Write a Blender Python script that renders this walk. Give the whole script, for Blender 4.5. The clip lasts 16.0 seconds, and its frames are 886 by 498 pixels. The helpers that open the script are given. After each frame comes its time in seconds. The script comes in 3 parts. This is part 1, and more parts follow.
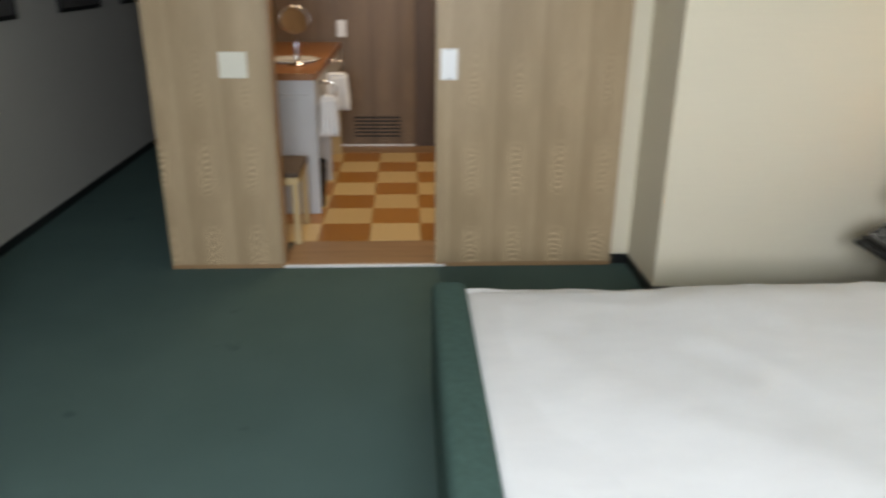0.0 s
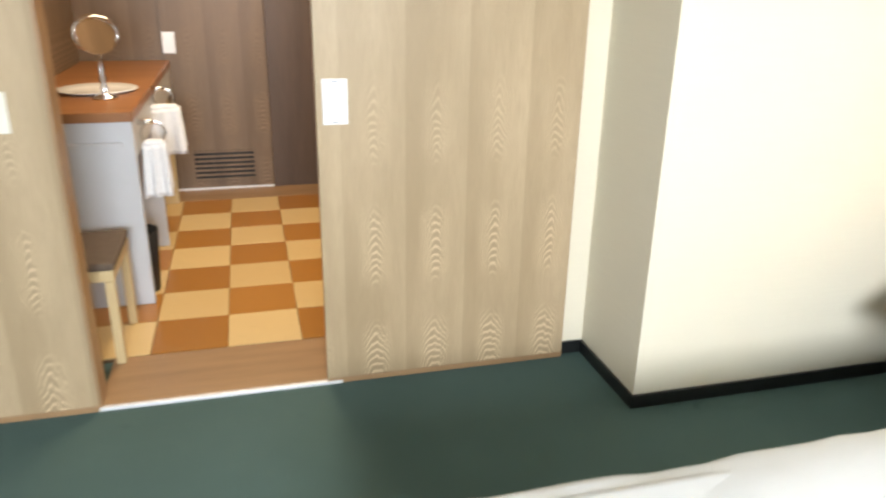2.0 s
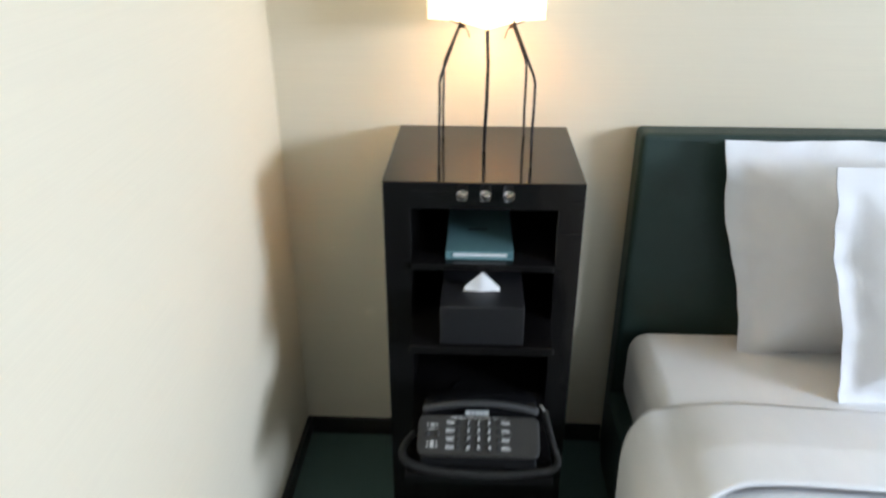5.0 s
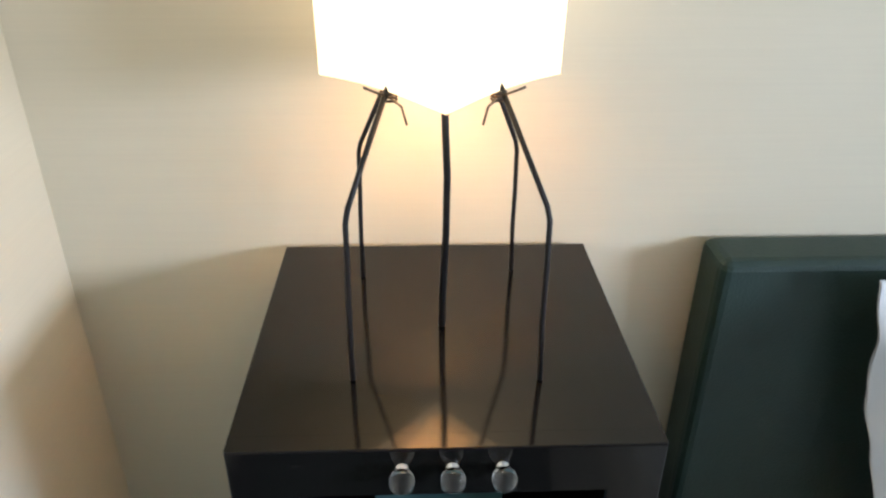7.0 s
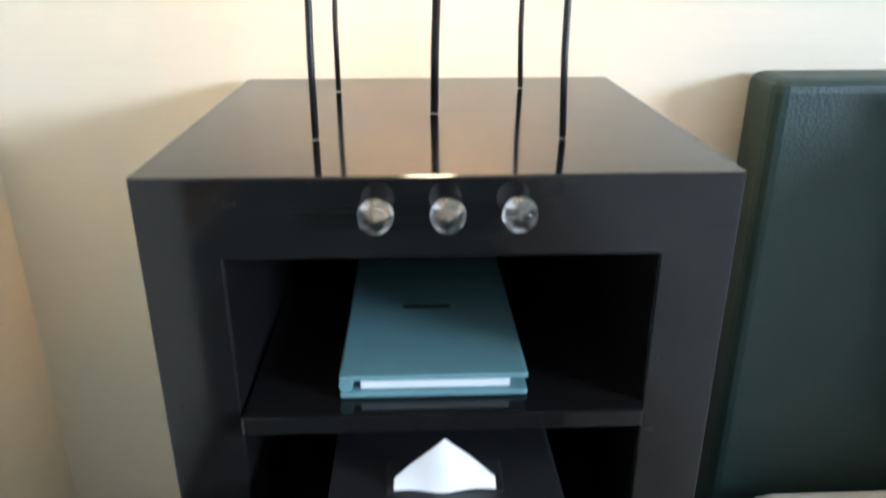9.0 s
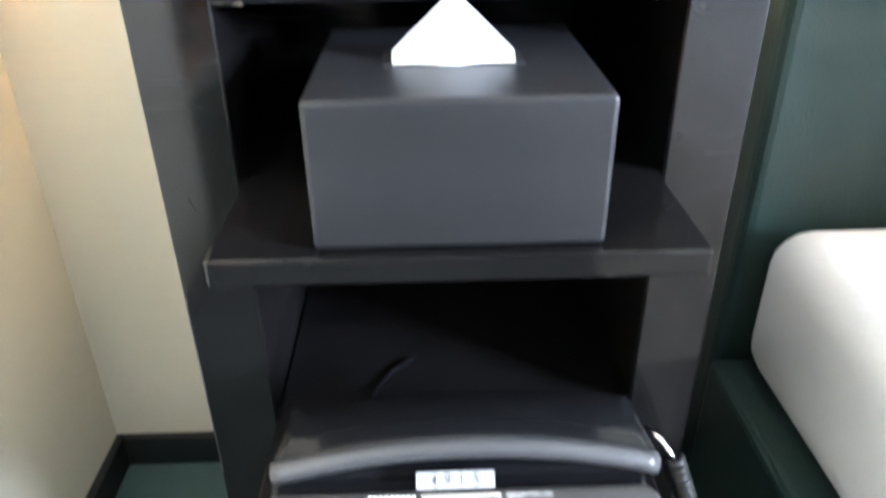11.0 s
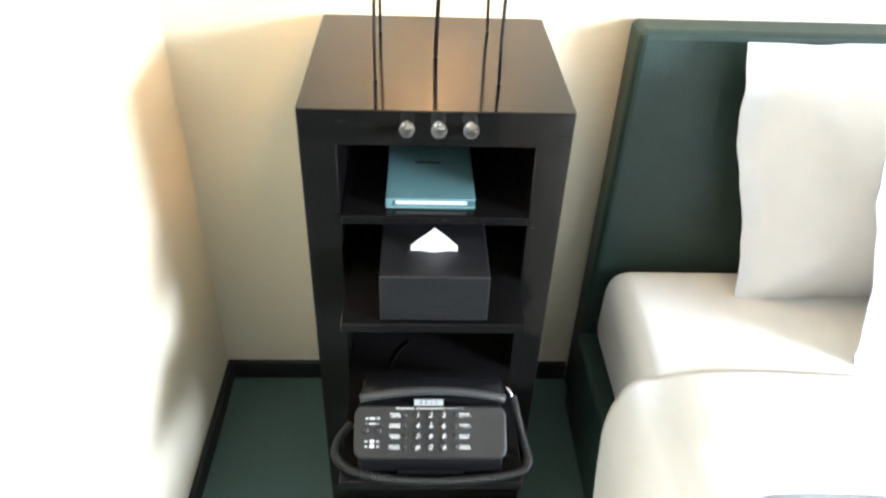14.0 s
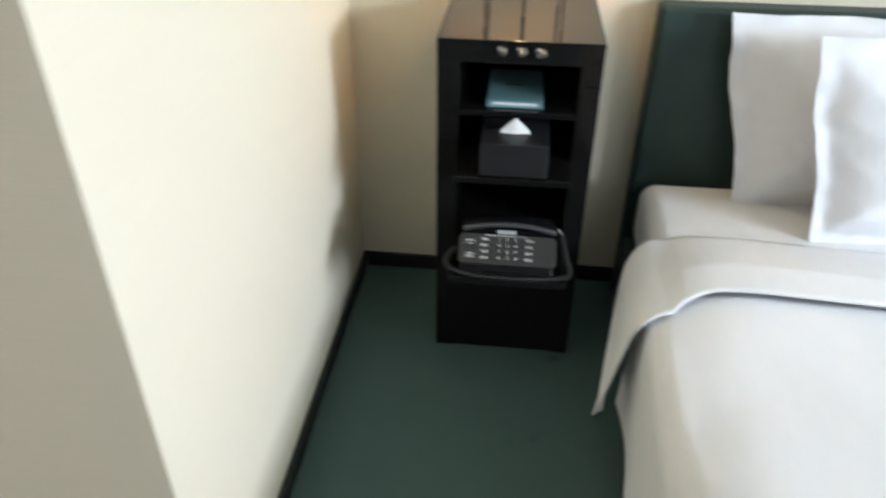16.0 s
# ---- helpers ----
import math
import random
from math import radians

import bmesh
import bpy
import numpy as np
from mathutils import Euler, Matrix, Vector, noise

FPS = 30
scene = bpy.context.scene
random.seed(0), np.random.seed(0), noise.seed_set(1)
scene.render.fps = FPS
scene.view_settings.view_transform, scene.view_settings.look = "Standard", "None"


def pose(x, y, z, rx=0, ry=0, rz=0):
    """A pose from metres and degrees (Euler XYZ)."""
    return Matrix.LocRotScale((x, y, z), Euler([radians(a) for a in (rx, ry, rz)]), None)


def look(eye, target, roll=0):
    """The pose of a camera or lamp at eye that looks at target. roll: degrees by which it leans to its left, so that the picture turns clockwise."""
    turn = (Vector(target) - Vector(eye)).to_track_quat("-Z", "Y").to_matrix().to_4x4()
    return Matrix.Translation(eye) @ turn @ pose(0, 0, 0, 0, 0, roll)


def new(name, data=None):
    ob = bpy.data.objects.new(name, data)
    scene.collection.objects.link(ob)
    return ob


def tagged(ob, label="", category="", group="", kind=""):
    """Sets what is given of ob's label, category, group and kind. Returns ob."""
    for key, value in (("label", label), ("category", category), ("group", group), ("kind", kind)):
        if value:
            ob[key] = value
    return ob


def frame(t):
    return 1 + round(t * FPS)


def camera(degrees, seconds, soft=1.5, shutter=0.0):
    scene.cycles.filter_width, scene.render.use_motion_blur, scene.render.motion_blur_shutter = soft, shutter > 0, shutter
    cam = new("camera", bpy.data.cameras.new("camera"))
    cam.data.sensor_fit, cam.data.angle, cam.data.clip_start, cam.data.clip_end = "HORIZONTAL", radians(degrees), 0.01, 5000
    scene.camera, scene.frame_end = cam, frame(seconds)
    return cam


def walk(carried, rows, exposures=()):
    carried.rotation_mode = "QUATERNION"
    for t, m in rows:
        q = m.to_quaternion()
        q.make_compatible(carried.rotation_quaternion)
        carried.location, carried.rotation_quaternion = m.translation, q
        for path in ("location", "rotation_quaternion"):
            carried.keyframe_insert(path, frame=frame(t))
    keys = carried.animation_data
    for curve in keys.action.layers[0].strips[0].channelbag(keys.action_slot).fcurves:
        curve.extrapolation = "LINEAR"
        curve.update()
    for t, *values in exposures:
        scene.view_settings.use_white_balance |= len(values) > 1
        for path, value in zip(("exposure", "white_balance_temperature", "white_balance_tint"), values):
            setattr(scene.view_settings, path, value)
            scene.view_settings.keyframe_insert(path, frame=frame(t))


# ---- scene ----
cam = camera(62.2, 16.0, soft=2.3, shutter=0.5)
PATH = [
    (0, (-1.2, -3.25, 1.52), (-1.105, -1.395, 0.80), 0.6),
    (0.5, (-1.294, -3.074, 1.444), (-1.469, -1.215, 0.728), 1.0),
    (1, (-1.386, -2.751, 1.47), (-1.41, -0.877, 0.772), 0.8),
    (1.6, (-1.336, -2.352, 1.458), (-1.05, -0.501, 0.758), 1.3),
    (2, (-1.271, -2.046, 1.478), (-0.787, -0.24, 0.769), 1.0),
    (2.5, (-1.129, -1.714, 1.472), (-0.546, 0.036, 0.699), 0.8),
    (3, (-1.154, -1.324, 1.439), (-0.093, 0.195, 0.686), 1.0),
    (3.5, (-1.083, -1.068, 1.472), (0.254, 0.164, 0.639), 0.2),
    (4, (-0.86, -0.734, 1.46), (0.736, 0.08, 0.572), 0.2),
    (4.5, (-0.624, -0.505, 1.469), (1.159, -0.201, 0.616), 0.1),
    (5, (-0.316, -0.466, 1.418), (1.479, -0.385, 0.539), 0.0),
    (5.2, (-0.169, -0.435, 1.423), (1.623, -0.432, 0.535), -0.2),
    (7.5, (0.557, -0.469, 1.329), (2.31, -0.545, 0.369), 0.4),
    (8, (0.579, -0.476, 1.237), (2.365, -0.559, 0.341), 0.4),
    (8.2, (0.573, -0.476, 1.198), (2.384, -0.557, 0.354), 0.7),
    (10.5, (0.515, -0.449, 0.861), (2.379, -0.525, 0.14), -0.5),
    (11, (0.53, -0.468, 0.824), (2.271, -0.511, -0.159), -0.7),
    (11.5, (0.522, -0.483, 0.785), (2.194, -0.544, -0.311), -0.5),
    (12, (0.514, -0.486, 0.758), (2.14, -0.531, -0.406), -0.7),
    (12.5, (0.531, -0.492, 0.785), (2.124, -0.552, -0.423), 0.1),
    (13, (0.455, -0.483, 1.012), (1.906, -0.525, -0.364), -2.0),
    (13.5, (0.258, -0.449, 1.298), (1.718, -0.598, -0.06), 0.9),
    (14, (0.066, -0.457, 1.376), (1.662, -0.533, 0.174), 2.3),
    (14.5, (-0.061, -0.498, 1.38), (1.526, -0.515, 0.163), 1.3),
    (15, (-0.26, -0.506, 1.399), (1.402, -0.545, 0.286), 2.0),
    (15.5, (-0.499, -0.516, 1.418), (1.135, -0.562, 0.266), 2.5),
    (16, (-0.673, -0.482, 1.469), (0.973, -0.311, 0.344), 0.5),
]
K = 1.07     # metres in one unit of the plan below
walk(cam, [(t, look(Vector(eye) * K, Vector(target) * K, roll)) for t, eye, target, roll in PATH],
     exposures=[(0.0, -0.75, 6500, 10), (0.5, 0.25, 6400, 8), (1.0, 0.68, 6400, 8), (1.5, 0.6, 6400, 9), (2.5, 0.22, 6350, 10), (3.5, 0.12, 6000, 10), (5.0, -0.1, 5750, 10), (7.5, -0.3, 5450, 10), (8.0, -0.2, 5250, 10), (10.5, 1.85, 5500, 13), (12.5, 2.42, 5600, 14),
                (13.0, 2.35, 5900, 12), (13.5, 1.95, 5950, 10), (14.0, 1.25, 5950, 10), (14.5, 0.75, 5950, 10), (15.0, 0.4, 5950, 10), (15.5, 0.2, 5950, 10), (16.0, 0.05, 5950, 10)])

# ---------------------------------------------------------------- world and light
world = bpy.data.worlds.new("sky")
scene.world = world
world.use_nodes = True
wn = world.node_tree.nodes
sky = wn.new("ShaderNodeTexSky")
sky.sky_type = "NISHITA"
sky.sun_disc = False
sky.sun_elevation, sky.sun_rotation = radians(38), radians(200)
wn["Background"].inputs["Strength"].default_value = 0.08
world.node_tree.links.new(sky.outputs[0], wn["Background"].inputs["Color"])


def area(name, m, sx, sy, watts, colour):
    data = bpy.data.lights.new(name, "AREA")
    data.shape, data.size, data.size_y, data.energy, data.color = "RECTANGLE", sx, sy, watts, colour
    data.size, data.size_y = sx * K, sy * K
    ob = new(name, data)
    ob.matrix_world = Matrix.Translation(m.translation * (K - 1)) @ m
    return ob


def point(name, place, radius, watts, colour):
    data = bpy.data.lights.new(name, "POINT")
    data.shadow_soft_size, data.energy, data.color = radius, watts, colour
    ob = new(name, data)
    ob.location = Vector(place) * K
    return ob


# daylight of the south window
area("window_daylight", look((-1.25, -4.52, 1.74), (-0.9, 0.0, -1.2)), 1.4, 0.8, 250, (0.87, 0.93, 1.0))
# bathroom ceiling lamps and the bulb of the table lamp
area("bathroom_lamp", look((-1.15, 1.7, 2.33), (-1.15, 1.7, 0)), 0.5, 1.6, 44, (1.0, 0.76, 0.48))
point("lamp_bulb", (1.217, -0.485, 1.35), 0.035, 4.8, (1.0, 0.68, 0.36))


# ---------------------------------------------------------------- materials
class Nodes:
    """A node material with a few short ways to add nodes."""

    def __init__(self, name, rough=0.5, metal=0.0, spec=0.5):
        self.m = bpy.data.materials.new(name)
        self.m.use_nodes = True
        self.t = self.m.node_tree
        self.b = self.t.nodes["Principled BSDF"]
        self.b.inputs["Roughness"].default_value = rough
        self.b.inputs["Metallic"].default_value = metal
        self.b.inputs["Specular IOR Level"].default_value = spec
        self.co = self.t.nodes.new("ShaderNodeTexCoord").outputs["Object"]

    def add(self, kind, **sets):
        n = self.t.nodes.new(kind)
        for k, v in sets.items():
            n.inputs[k].default_value = v
        return n

    def link(self, a, b):
        self.t.links.new(a, b)

    def scaled(self, s):
        n = self.add("ShaderNodeMapping")
        n.inputs["Scale"].default_value = s
        self.link(self.co, n.inputs["Vector"])
        return n.outputs[0]

    def noise(self, s, scale=1.0, detail=4.0, rough=0.55):
        n = self.add("ShaderNodeTexNoise", Scale=scale, Detail=detail, Roughness=rough)
        self.link(self.scaled(s), n.inputs["Vector"])
        return n.outputs[0]

    def math(self, op, a, b=0.0, c=0.0):
        n = self.t.nodes.new("ShaderNodeMath")
        n.operation = op
        for i, v in enumerate((a, b, c)):
            if isinstance(v, (int, float)):
                n.inputs[i].default_value = v
            else:
                self.link(v, n.inputs[i])
        return n.outputs[0]

    def mix(self, f, a, b):
        n = self.t.nodes.new("ShaderNodeMix")
        n.data_type = "RGBA"
        for i, v in ((0, f), (6, a), (7, b)):
            if isinstance(v, (int, float)):
                n.inputs[i].default_value = v
            elif isinstance(v, tuple):
                n.inputs[i].default_value = (*v, 1)
            else:
                self.link(v, n.inputs[i])
        return n.outputs[2]

    def ramp(self, f, lo, hi):
        n = self.t.nodes.new("ShaderNodeMapRange")
        n.inputs[1].default_value, n.inputs[2].default_value = lo, hi
        self.link(f, n.inputs[0])
        return n.outputs[0]

    def colour(self, c):
        self.link(c, self.b.inputs["Base Color"])
        return self

    def bump(self, h, strength=0.3, dist=0.002):
        n = self.add("ShaderNodeBump", Strength=strength, Distance=dist)
        self.link(h, n.inputs["Height"])
        self.link(n.outputs[0], self.b.inputs["Normal"])
        return self

    def rough(self, f, lo, hi):
        n = self.t.nodes.new("ShaderNodeMapRange")
        n.inputs[3].default_value, n.inputs[4].default_value = lo, hi
        self.link(f, n.inputs[0])
        self.link(n.outputs[0], self.b.inputs["Roughness"])
        return self


def plain(name, c, rough=0.5, metal=0.0, var=0.15, grain=40.0, bump=0.1, stretch=(1, 1, 1), spec=0.5, fine=(0.001)):
    n = Nodes(name, rough, metal, spec)
    big = n.noise(stretch, grain * 0.12)
    small = n.noise(stretch, grain)
    dark = tuple(v * (1 - var) for v in c)
    light = tuple(min(1.0, v * (1 + var)) for v in c)
    col = n.mix(n.ramp(big, 0.3, 0.7), dark, light)
    col = n.mix(n.math("MULTIPLY", n.ramp(small, 0.35, 0.7), 0.35), col, light)
    n.colour(col)
    if bump:
        n.bump(small, bump, fine)
    return n.m


def make_carpet():
    n = Nodes("green_carpet", 0.97, 0, 0.1)
    big = n.noise((1, 1, 1), 1.6, 5)
    tuft = n.noise((1, 1, 1), 420, 2, 0.7)
    rib = n.noise((1, 6, 1), 45, 3)
    col = n.mix(n.ramp(big, 0.3, 0.7), (0.067, 0.111, 0.101), (0.084, 0.135, 0.125))
    col = n.mix(n.math("MULTIPLY", n.ramp(tuft, 0.3, 0.75), 0.55), col, (0.125, 0.185, 0.172))
    spot = n.math("MULTIPLY", n.ramp(n.noise((1, 1, 1), 5.5, 2), 0.70, 0.76), 0.35)
    col = n.mix(spot, col, (0.02, 0.045, 0.04))
    n.colour(col)
    n.bump(n.math("ADD", tuft, n.math("MULTIPLY", rib, 0.6)), 0.7, 0.004)
    return n.m


def make_veneer(name, dark, light, width, first, along="x"):
    """Sliced veneer: leaves of one width side by side, each with the same cathedral figure."""
    n = Nodes(name, 0.42, 0, 0.35)
    sep = n.add("ShaderNodeSeparateXYZ")
    n.link(n.co, sep.inputs[0])
    x, z = sep.outputs[0 if along == "x" else 1], sep.outputs[2]
    leaf = n.math("MULTIPLY", n.math("SUBTRACT", x, first), 1 / width)
    u = n.math("SUBTRACT", n.math("FRACT", leaf), 0.5)
    idx = n.math("FLOOR", leaf)
    comb = n.add("ShaderNodeCombineXYZ")
    n.link(u, comb.inputs[0])
    n.link(n.math("MULTIPLY", z, 1.0), comb.inputs[2])
    n.link(n.math("MULTIPLY", idx, 0.03), comb.inputs[1])
    wob = n.add("ShaderNodeTexNoise", Scale=3.2, Detail=3.0, Roughness=0.5)
    n.link(comb.outputs[0], wob.inputs["Vector"])
    u2 = n.math("ADD", u, n.math("MULTIPLY", n.math("SUBTRACT", wob.outputs[0], 0.5), 0.09))
    sq = n.math("MULTIPLY", u2, u2)
    f = n.math("ADD", n.math("MULTIPLY", z, 10.5), n.math("MULTIPLY", sq, n.math("ADD", n.math("MULTIPLY", z, 34.0), 15.0)))
    f = n.math("ADD", f, n.math("MULTIPLY", wob.outputs[0], 1.8))
    rings = n.math("SINE", n.math("MULTIPLY", f, 17.0))
    rings = n.ramp(rings, -0.2, 1.0)
    # figure only in the heart of each leaf and in patches of its height
    heart = n.ramp(n.math("ABSOLUTE", u2), 0.30, 0.17)
    patch = n.math("SINE", n.math("ADD", n.math("MULTIPLY", z, 13.0), 0.3))
    patch = n.math("MULTIPLY", n.ramp(patch, -0.7, 0.3), n.ramp(z, 1.5, 0.5))
    fig = n.math("MULTIPLY", n.math("MULTIPLY", rings, heart), n.math("MINIMUM", patch, 1.0))
    s = (60, 60, 2.2) if along == "x" else (60, 60, 2.2)
    fine = n.noise(s, 6.0, 4, 0.6)
    tone = n.noise((5, 5, 0.7), 1.2, 3)
    wide = n.math("MULTIPLY", u, 0.9)
    col = n.mix(n.ramp(n.math("ADD", tone, n.math("MULTIPLY", wide, 0.25)), 0.3, 0.75), dark, light)
    col = n.mix(n.math("MULTIPLY", n.ramp(fine, 0.4, 0.75), 0.45), col, tuple(v * 0.8 for v in dark))
    pale = tuple(min(1, v * 1.34) for v in light)
    col = n.mix(n.math("MULTIPLY", fig, 0.95), col, pale)
    edge = n.math("MULTIPLY", n.math("SUBTRACT", 1.0, rings), n.math("MULTIPLY", heart, n.math("MINIMUM", patch, 1.0)))
    col = n.mix(n.math("MULTIPLY", edge, 0.3), col, tuple(v * 0.7 for v in dark))
    n.colour(col)
    n.bump(n.math("ADD", fine, n.math("MULTIPLY", fig, 1.2)), 0.4, 0.0008)
    return n.m


def make_wallpaper(name, c, across="y"):
    """Woven wall covering with fine level threads."""
    n = Nodes(name, 0.85, 0, 0.2)
    thread = n.noise((4, 4, 260), 1.0, 3, 0.6)
    weave = n.noise((180, 180, 180), 1.0, 2)
    big = n.noise((1, 1, 3), 1.3, 3)
    dark = tuple(v * 0.965 for v in c)
    col = n.mix(n.ramp(thread, 0.3, 0.7), dark, c)
    col = n.mix(n.math("MULTIPLY", n.ramp(big, 0.3, 0.75), 0.25), col, tuple(v * 0.93 for v in c))
    n.colour(col)
    n.bump(n.math("ADD", thread, n.math("MULTIPLY", weave, 0.4)), 0.09, 0.0006)
    return n.m


def make_lacquer():
    n = Nodes("black_lacquer", 0.28, 0, 0.32)
    grain = n.noise((3, 3, 90), 2.0, 4)
    scuff = n.ramp(n.noise((1, 1, 1), 28, 5, 0.7), 0.68, 0.74)
    col = n.mix(n.ramp(grain, 0.3, 0.7), (0.006, 0.0055, 0.0055), (0.010, 0.009, 0.009))
    col = n.mix(n.math("MULTIPLY", scuff, 0.18), col, (0.12, 0.11, 0.1))
    n.colour(col)
    n.rough(n.noise((1, 1, 1), 9, 4), 0.05, 0.12)
    n.bump(grain, 0.03, 0.0004)
    return n.m


def make_cloth(name, c, fold=0.0, rough=0.9):
    n = Nodes(name, rough, 0, 0.15)
    weave = n.noise((1, 1, 1), 700, 2)
    crease = n.noise((1.0, 2.2, 1.5), 6.0, 5, 0.6)
    col = n.mix(n.ramp(crease, 0.25, 0.8), tuple(v * 0.94 for v in c), c)
    n.colour(col)
    n.bump(n.math("ADD", n.math("MULTIPLY", weave, 0.15), n.math("MULTIPLY", crease, fold)), 0.5, 0.006)
    return n.m


def make_leather():
    n = Nodes("green_leather", 0.46, 0, 0.4)
    cell = n.add("ShaderNodeTexVoronoi", Scale=260.0)
    n.link(n.co, cell.inputs["Vector"])
    big = n.noise((1, 1, 1), 7, 5, 0.6)
    col = n.mix(n.ramp(big, 0.3, 0.75), (0.016, 0.034, 0.029), (0.026, 0.050, 0.043))
    n.colour(col)
    n.rough(big, 0.36, 0.58)
    n.bump(n.math("ADD", cell.outputs["Distance"], n.math("MULTIPLY", big, 3.0)), 0.22, 0.002)
    return n.m


def make_glass(name, c=(1, 1, 1), rough=0.0):
    n = Nodes(name, rough)
    n.b.inputs["Transmission Weight"].default_value = 1.0
    n.b.inputs["Base Color"].default_value = (*c, 1)
    n.b.inputs["IOR"].default_value = 1.48
    return n.m


def make_shade():
    n = Nodes("lamp_paper", 0.9)
    fibre = n.noise((1, 1, 1), 60, 5, 0.7)
    col = n.mix(n.ramp(fibre, 0.3, 0.7), (1.0, 0.72, 0.40), (1.0, 0.80, 0.50))
    n.colour(col)
    n.link(col, n.b.inputs["Emission Color"])
    n.b.inputs["Emission Strength"].default_value = 2.4
    return n.m


def make_board(name, dark, light):
    """Square wooden floor boards whose tone differs from board to board."""
    n = Nodes(name, 0.3, 0, 0.5)
    info = n.add("ShaderNodeObjectInfo").outputs["Random"]
    grain = n.noise((3, 26, 1), 2.0, 5, 0.6)
    vein = n.ramp(n.noise((1.2, 7, 1), 2.4, 3), 0.60, 0.66)
    tone = n.math("ADD", n.math("MULTIPLY", info, 0.65), n.math("MULTIPLY", grain, 0.4))
    col = n.mix(tone, dark, light)
    col = n.mix(n.math("MULTIPLY", vein, 0.22), col, tuple(v * 0.55 for v in dark))
    n.colour(col)
    n.rough(grain, 0.24, 0.4)
    n.bump(grain, 0.08, 0.0006)
    return n.m


CARPET = make_carpet()
VENEER = make_veneer("oak_veneer", (0.37, 0.268, 0.155), (0.49, 0.368, 0.228), 0.24, -1.047)
VENEER_WARM = make_veneer("brown_veneer", (0.165, 0.115, 0.075), (0.235, 0.165, 0.11), 0.24, -1.62)
VENEER_DARK = plain("dark_brown_veneer", (0.10, 0.066, 0.046), 0.45, var=0.2, grain=12, stretch=(8, 8, 0.8))
WALL = make_wallpaper("cream_wall_covering", (0.78, 0.714, 0.565))
WALL_GREY = make_wallpaper("grey_beige_wall_covering", (0.52, 0.50, 0.45))
CEIL = plain("ceiling_paint", (0.66, 0.65, 0.62), 0.9, var=0.03)
BASE = plain("black_baseboard", (0.012, 0.013, 0.013), 0.4, var=0.2)
LACQUER = make_lacquer()
LINEN = make_cloth("white_bed_linen", (0.84, 0.84, 0.84), 0.45)
PILLOW = make_cloth("white_pillow_linen", (0.85, 0.85, 0.86), 0.25)
TOWEL = plain("white_terry", (0.82, 0.82, 0.82), 0.95, var=0.05, grain=300, bump=0.6, fine=0.002)
LEATHER = make_leather()
BEDGREEN = plain("green_upholstery", (0.056, 0.102, 0.089), 0.9, var=0.12, grain=300, bump=0.4, fine=0.001, spec=0.2)
IRON = plain("dark_iron", (0.018, 0.017, 0.018), 0.42, 0.5, var=0.25, grain=120, bump=0.15)
TWINE = plain("brown_twine", (0.09, 0.065, 0.045), 0.9, var=0.3, grain=400, bump=0.5)
SHADE = make_shade()
CRYSTAL = make_glass("crystal", (0.97, 0.97, 1.0))
CHROME = plain("chrome", (0.75, 0.75, 0.76), 0.12, 1.0, var=0.03, bump=0)
BOXLEATHER = plain("black_box_leatherette", (0.011, 0.011, 0.013), 0.45, var=0.25, grain=30, stretch=(1, 1, 6), bump=0.2)
TISSUE = plain("white_tissue", (0.88, 0.88, 0.89), 0.95, var=0.03, grain=60, bump=0.3)
TEAL = plain("teal_leatherette", (0.14, 0.27, 0.29), 0.5, var=0.1, grain=200, bump=0.25)
PAPER = plain("white_paper", (0.8, 0.82, 0.83), 0.8, var=0.04)
PHONE = plain("charcoal_plastic", (0.022, 0.021, 0.020), 0.45, var=0.08, grain=500, bump=0.2, fine=0.0004)
PHONE_GLOSS = plain("black_gloss_plastic", (0.007, 0.007, 0.008), 0.14, var=0.1, bump=0, spec=0.18)
# lighter grey stands in for the highlight on the handset's front rim
PHONE_RIM = plain("highlit_rim_plastic", (0.055, 0.055, 0.058), 0.28, var=0.08, bump=0)
KEYCAP = plain("key_grey_plastic", (0.035, 0.035, 0.035), 0.22, var=0.05, bump=0)
CARD = plain("grey_white_card", (0.42, 0.44, 0.45), 0.7, var=0.04)
INK = plain("white_print", (0.75, 0.75, 0.75), 0.6, var=0.02, bump=0)
INK_DARK = plain("dark_print", (0.03, 0.03, 0.04), 0.6, var=0.02, bump=0)
CORD = plain("black_rubber_cord", (0.014, 0.014, 0.014), 0.3, var=0.1, bump=0)
PLATE = plain("white_switch_plastic", (0.80, 0.77, 0.66), 0.4, var=0.02, bump=0)
PLATE_METAL = plain("pale_metal_plate", (0.80, 0.80, 0.80), 0.45, 0.2, var=0.03, bump=0)
TILE_LIGHT = make_board("pale_floor_board", (0.58, 0.40, 0.17), (0.72, 0.53, 0.25))
TILE_DARK = make_board("reddish_floor_board", (0.33, 0.135, 0.018), (0.44, 0.195, 0.033))
PLANK = plain("oak_threshold", (0.33, 0.20, 0.10), 0.38, var=0.18, grain=12, stretch=(1, 9, 1), bump=0.1)
JOINT = plain("dark_floor_joint", (0.12, 0.07, 0.035), 0.7)
VANITY_TOP = plain("orange_wood_top", (0.30, 0.13, 0.045), 0.35, var=0.15, grain=12, stretch=(1, 6, 1))
# white panels, with the grey of their shadow put into the colour
VANITY_SIDE = plain("shaded_white_vanity_panel", (0.56, 0.57, 0.58), 0.5, var=0.03)
PALE_WOOD = plain("pale_stool_wood", (0.55, 0.42, 0.22), 0.5, var=0.12, grain=14, stretch=(1, 1, 0.2))
SEAT_BROWN = plain("brown_seat_cloth", (0.10, 0.072, 0.05), 0.8, var=0.15, grain=200, bump=0.3)
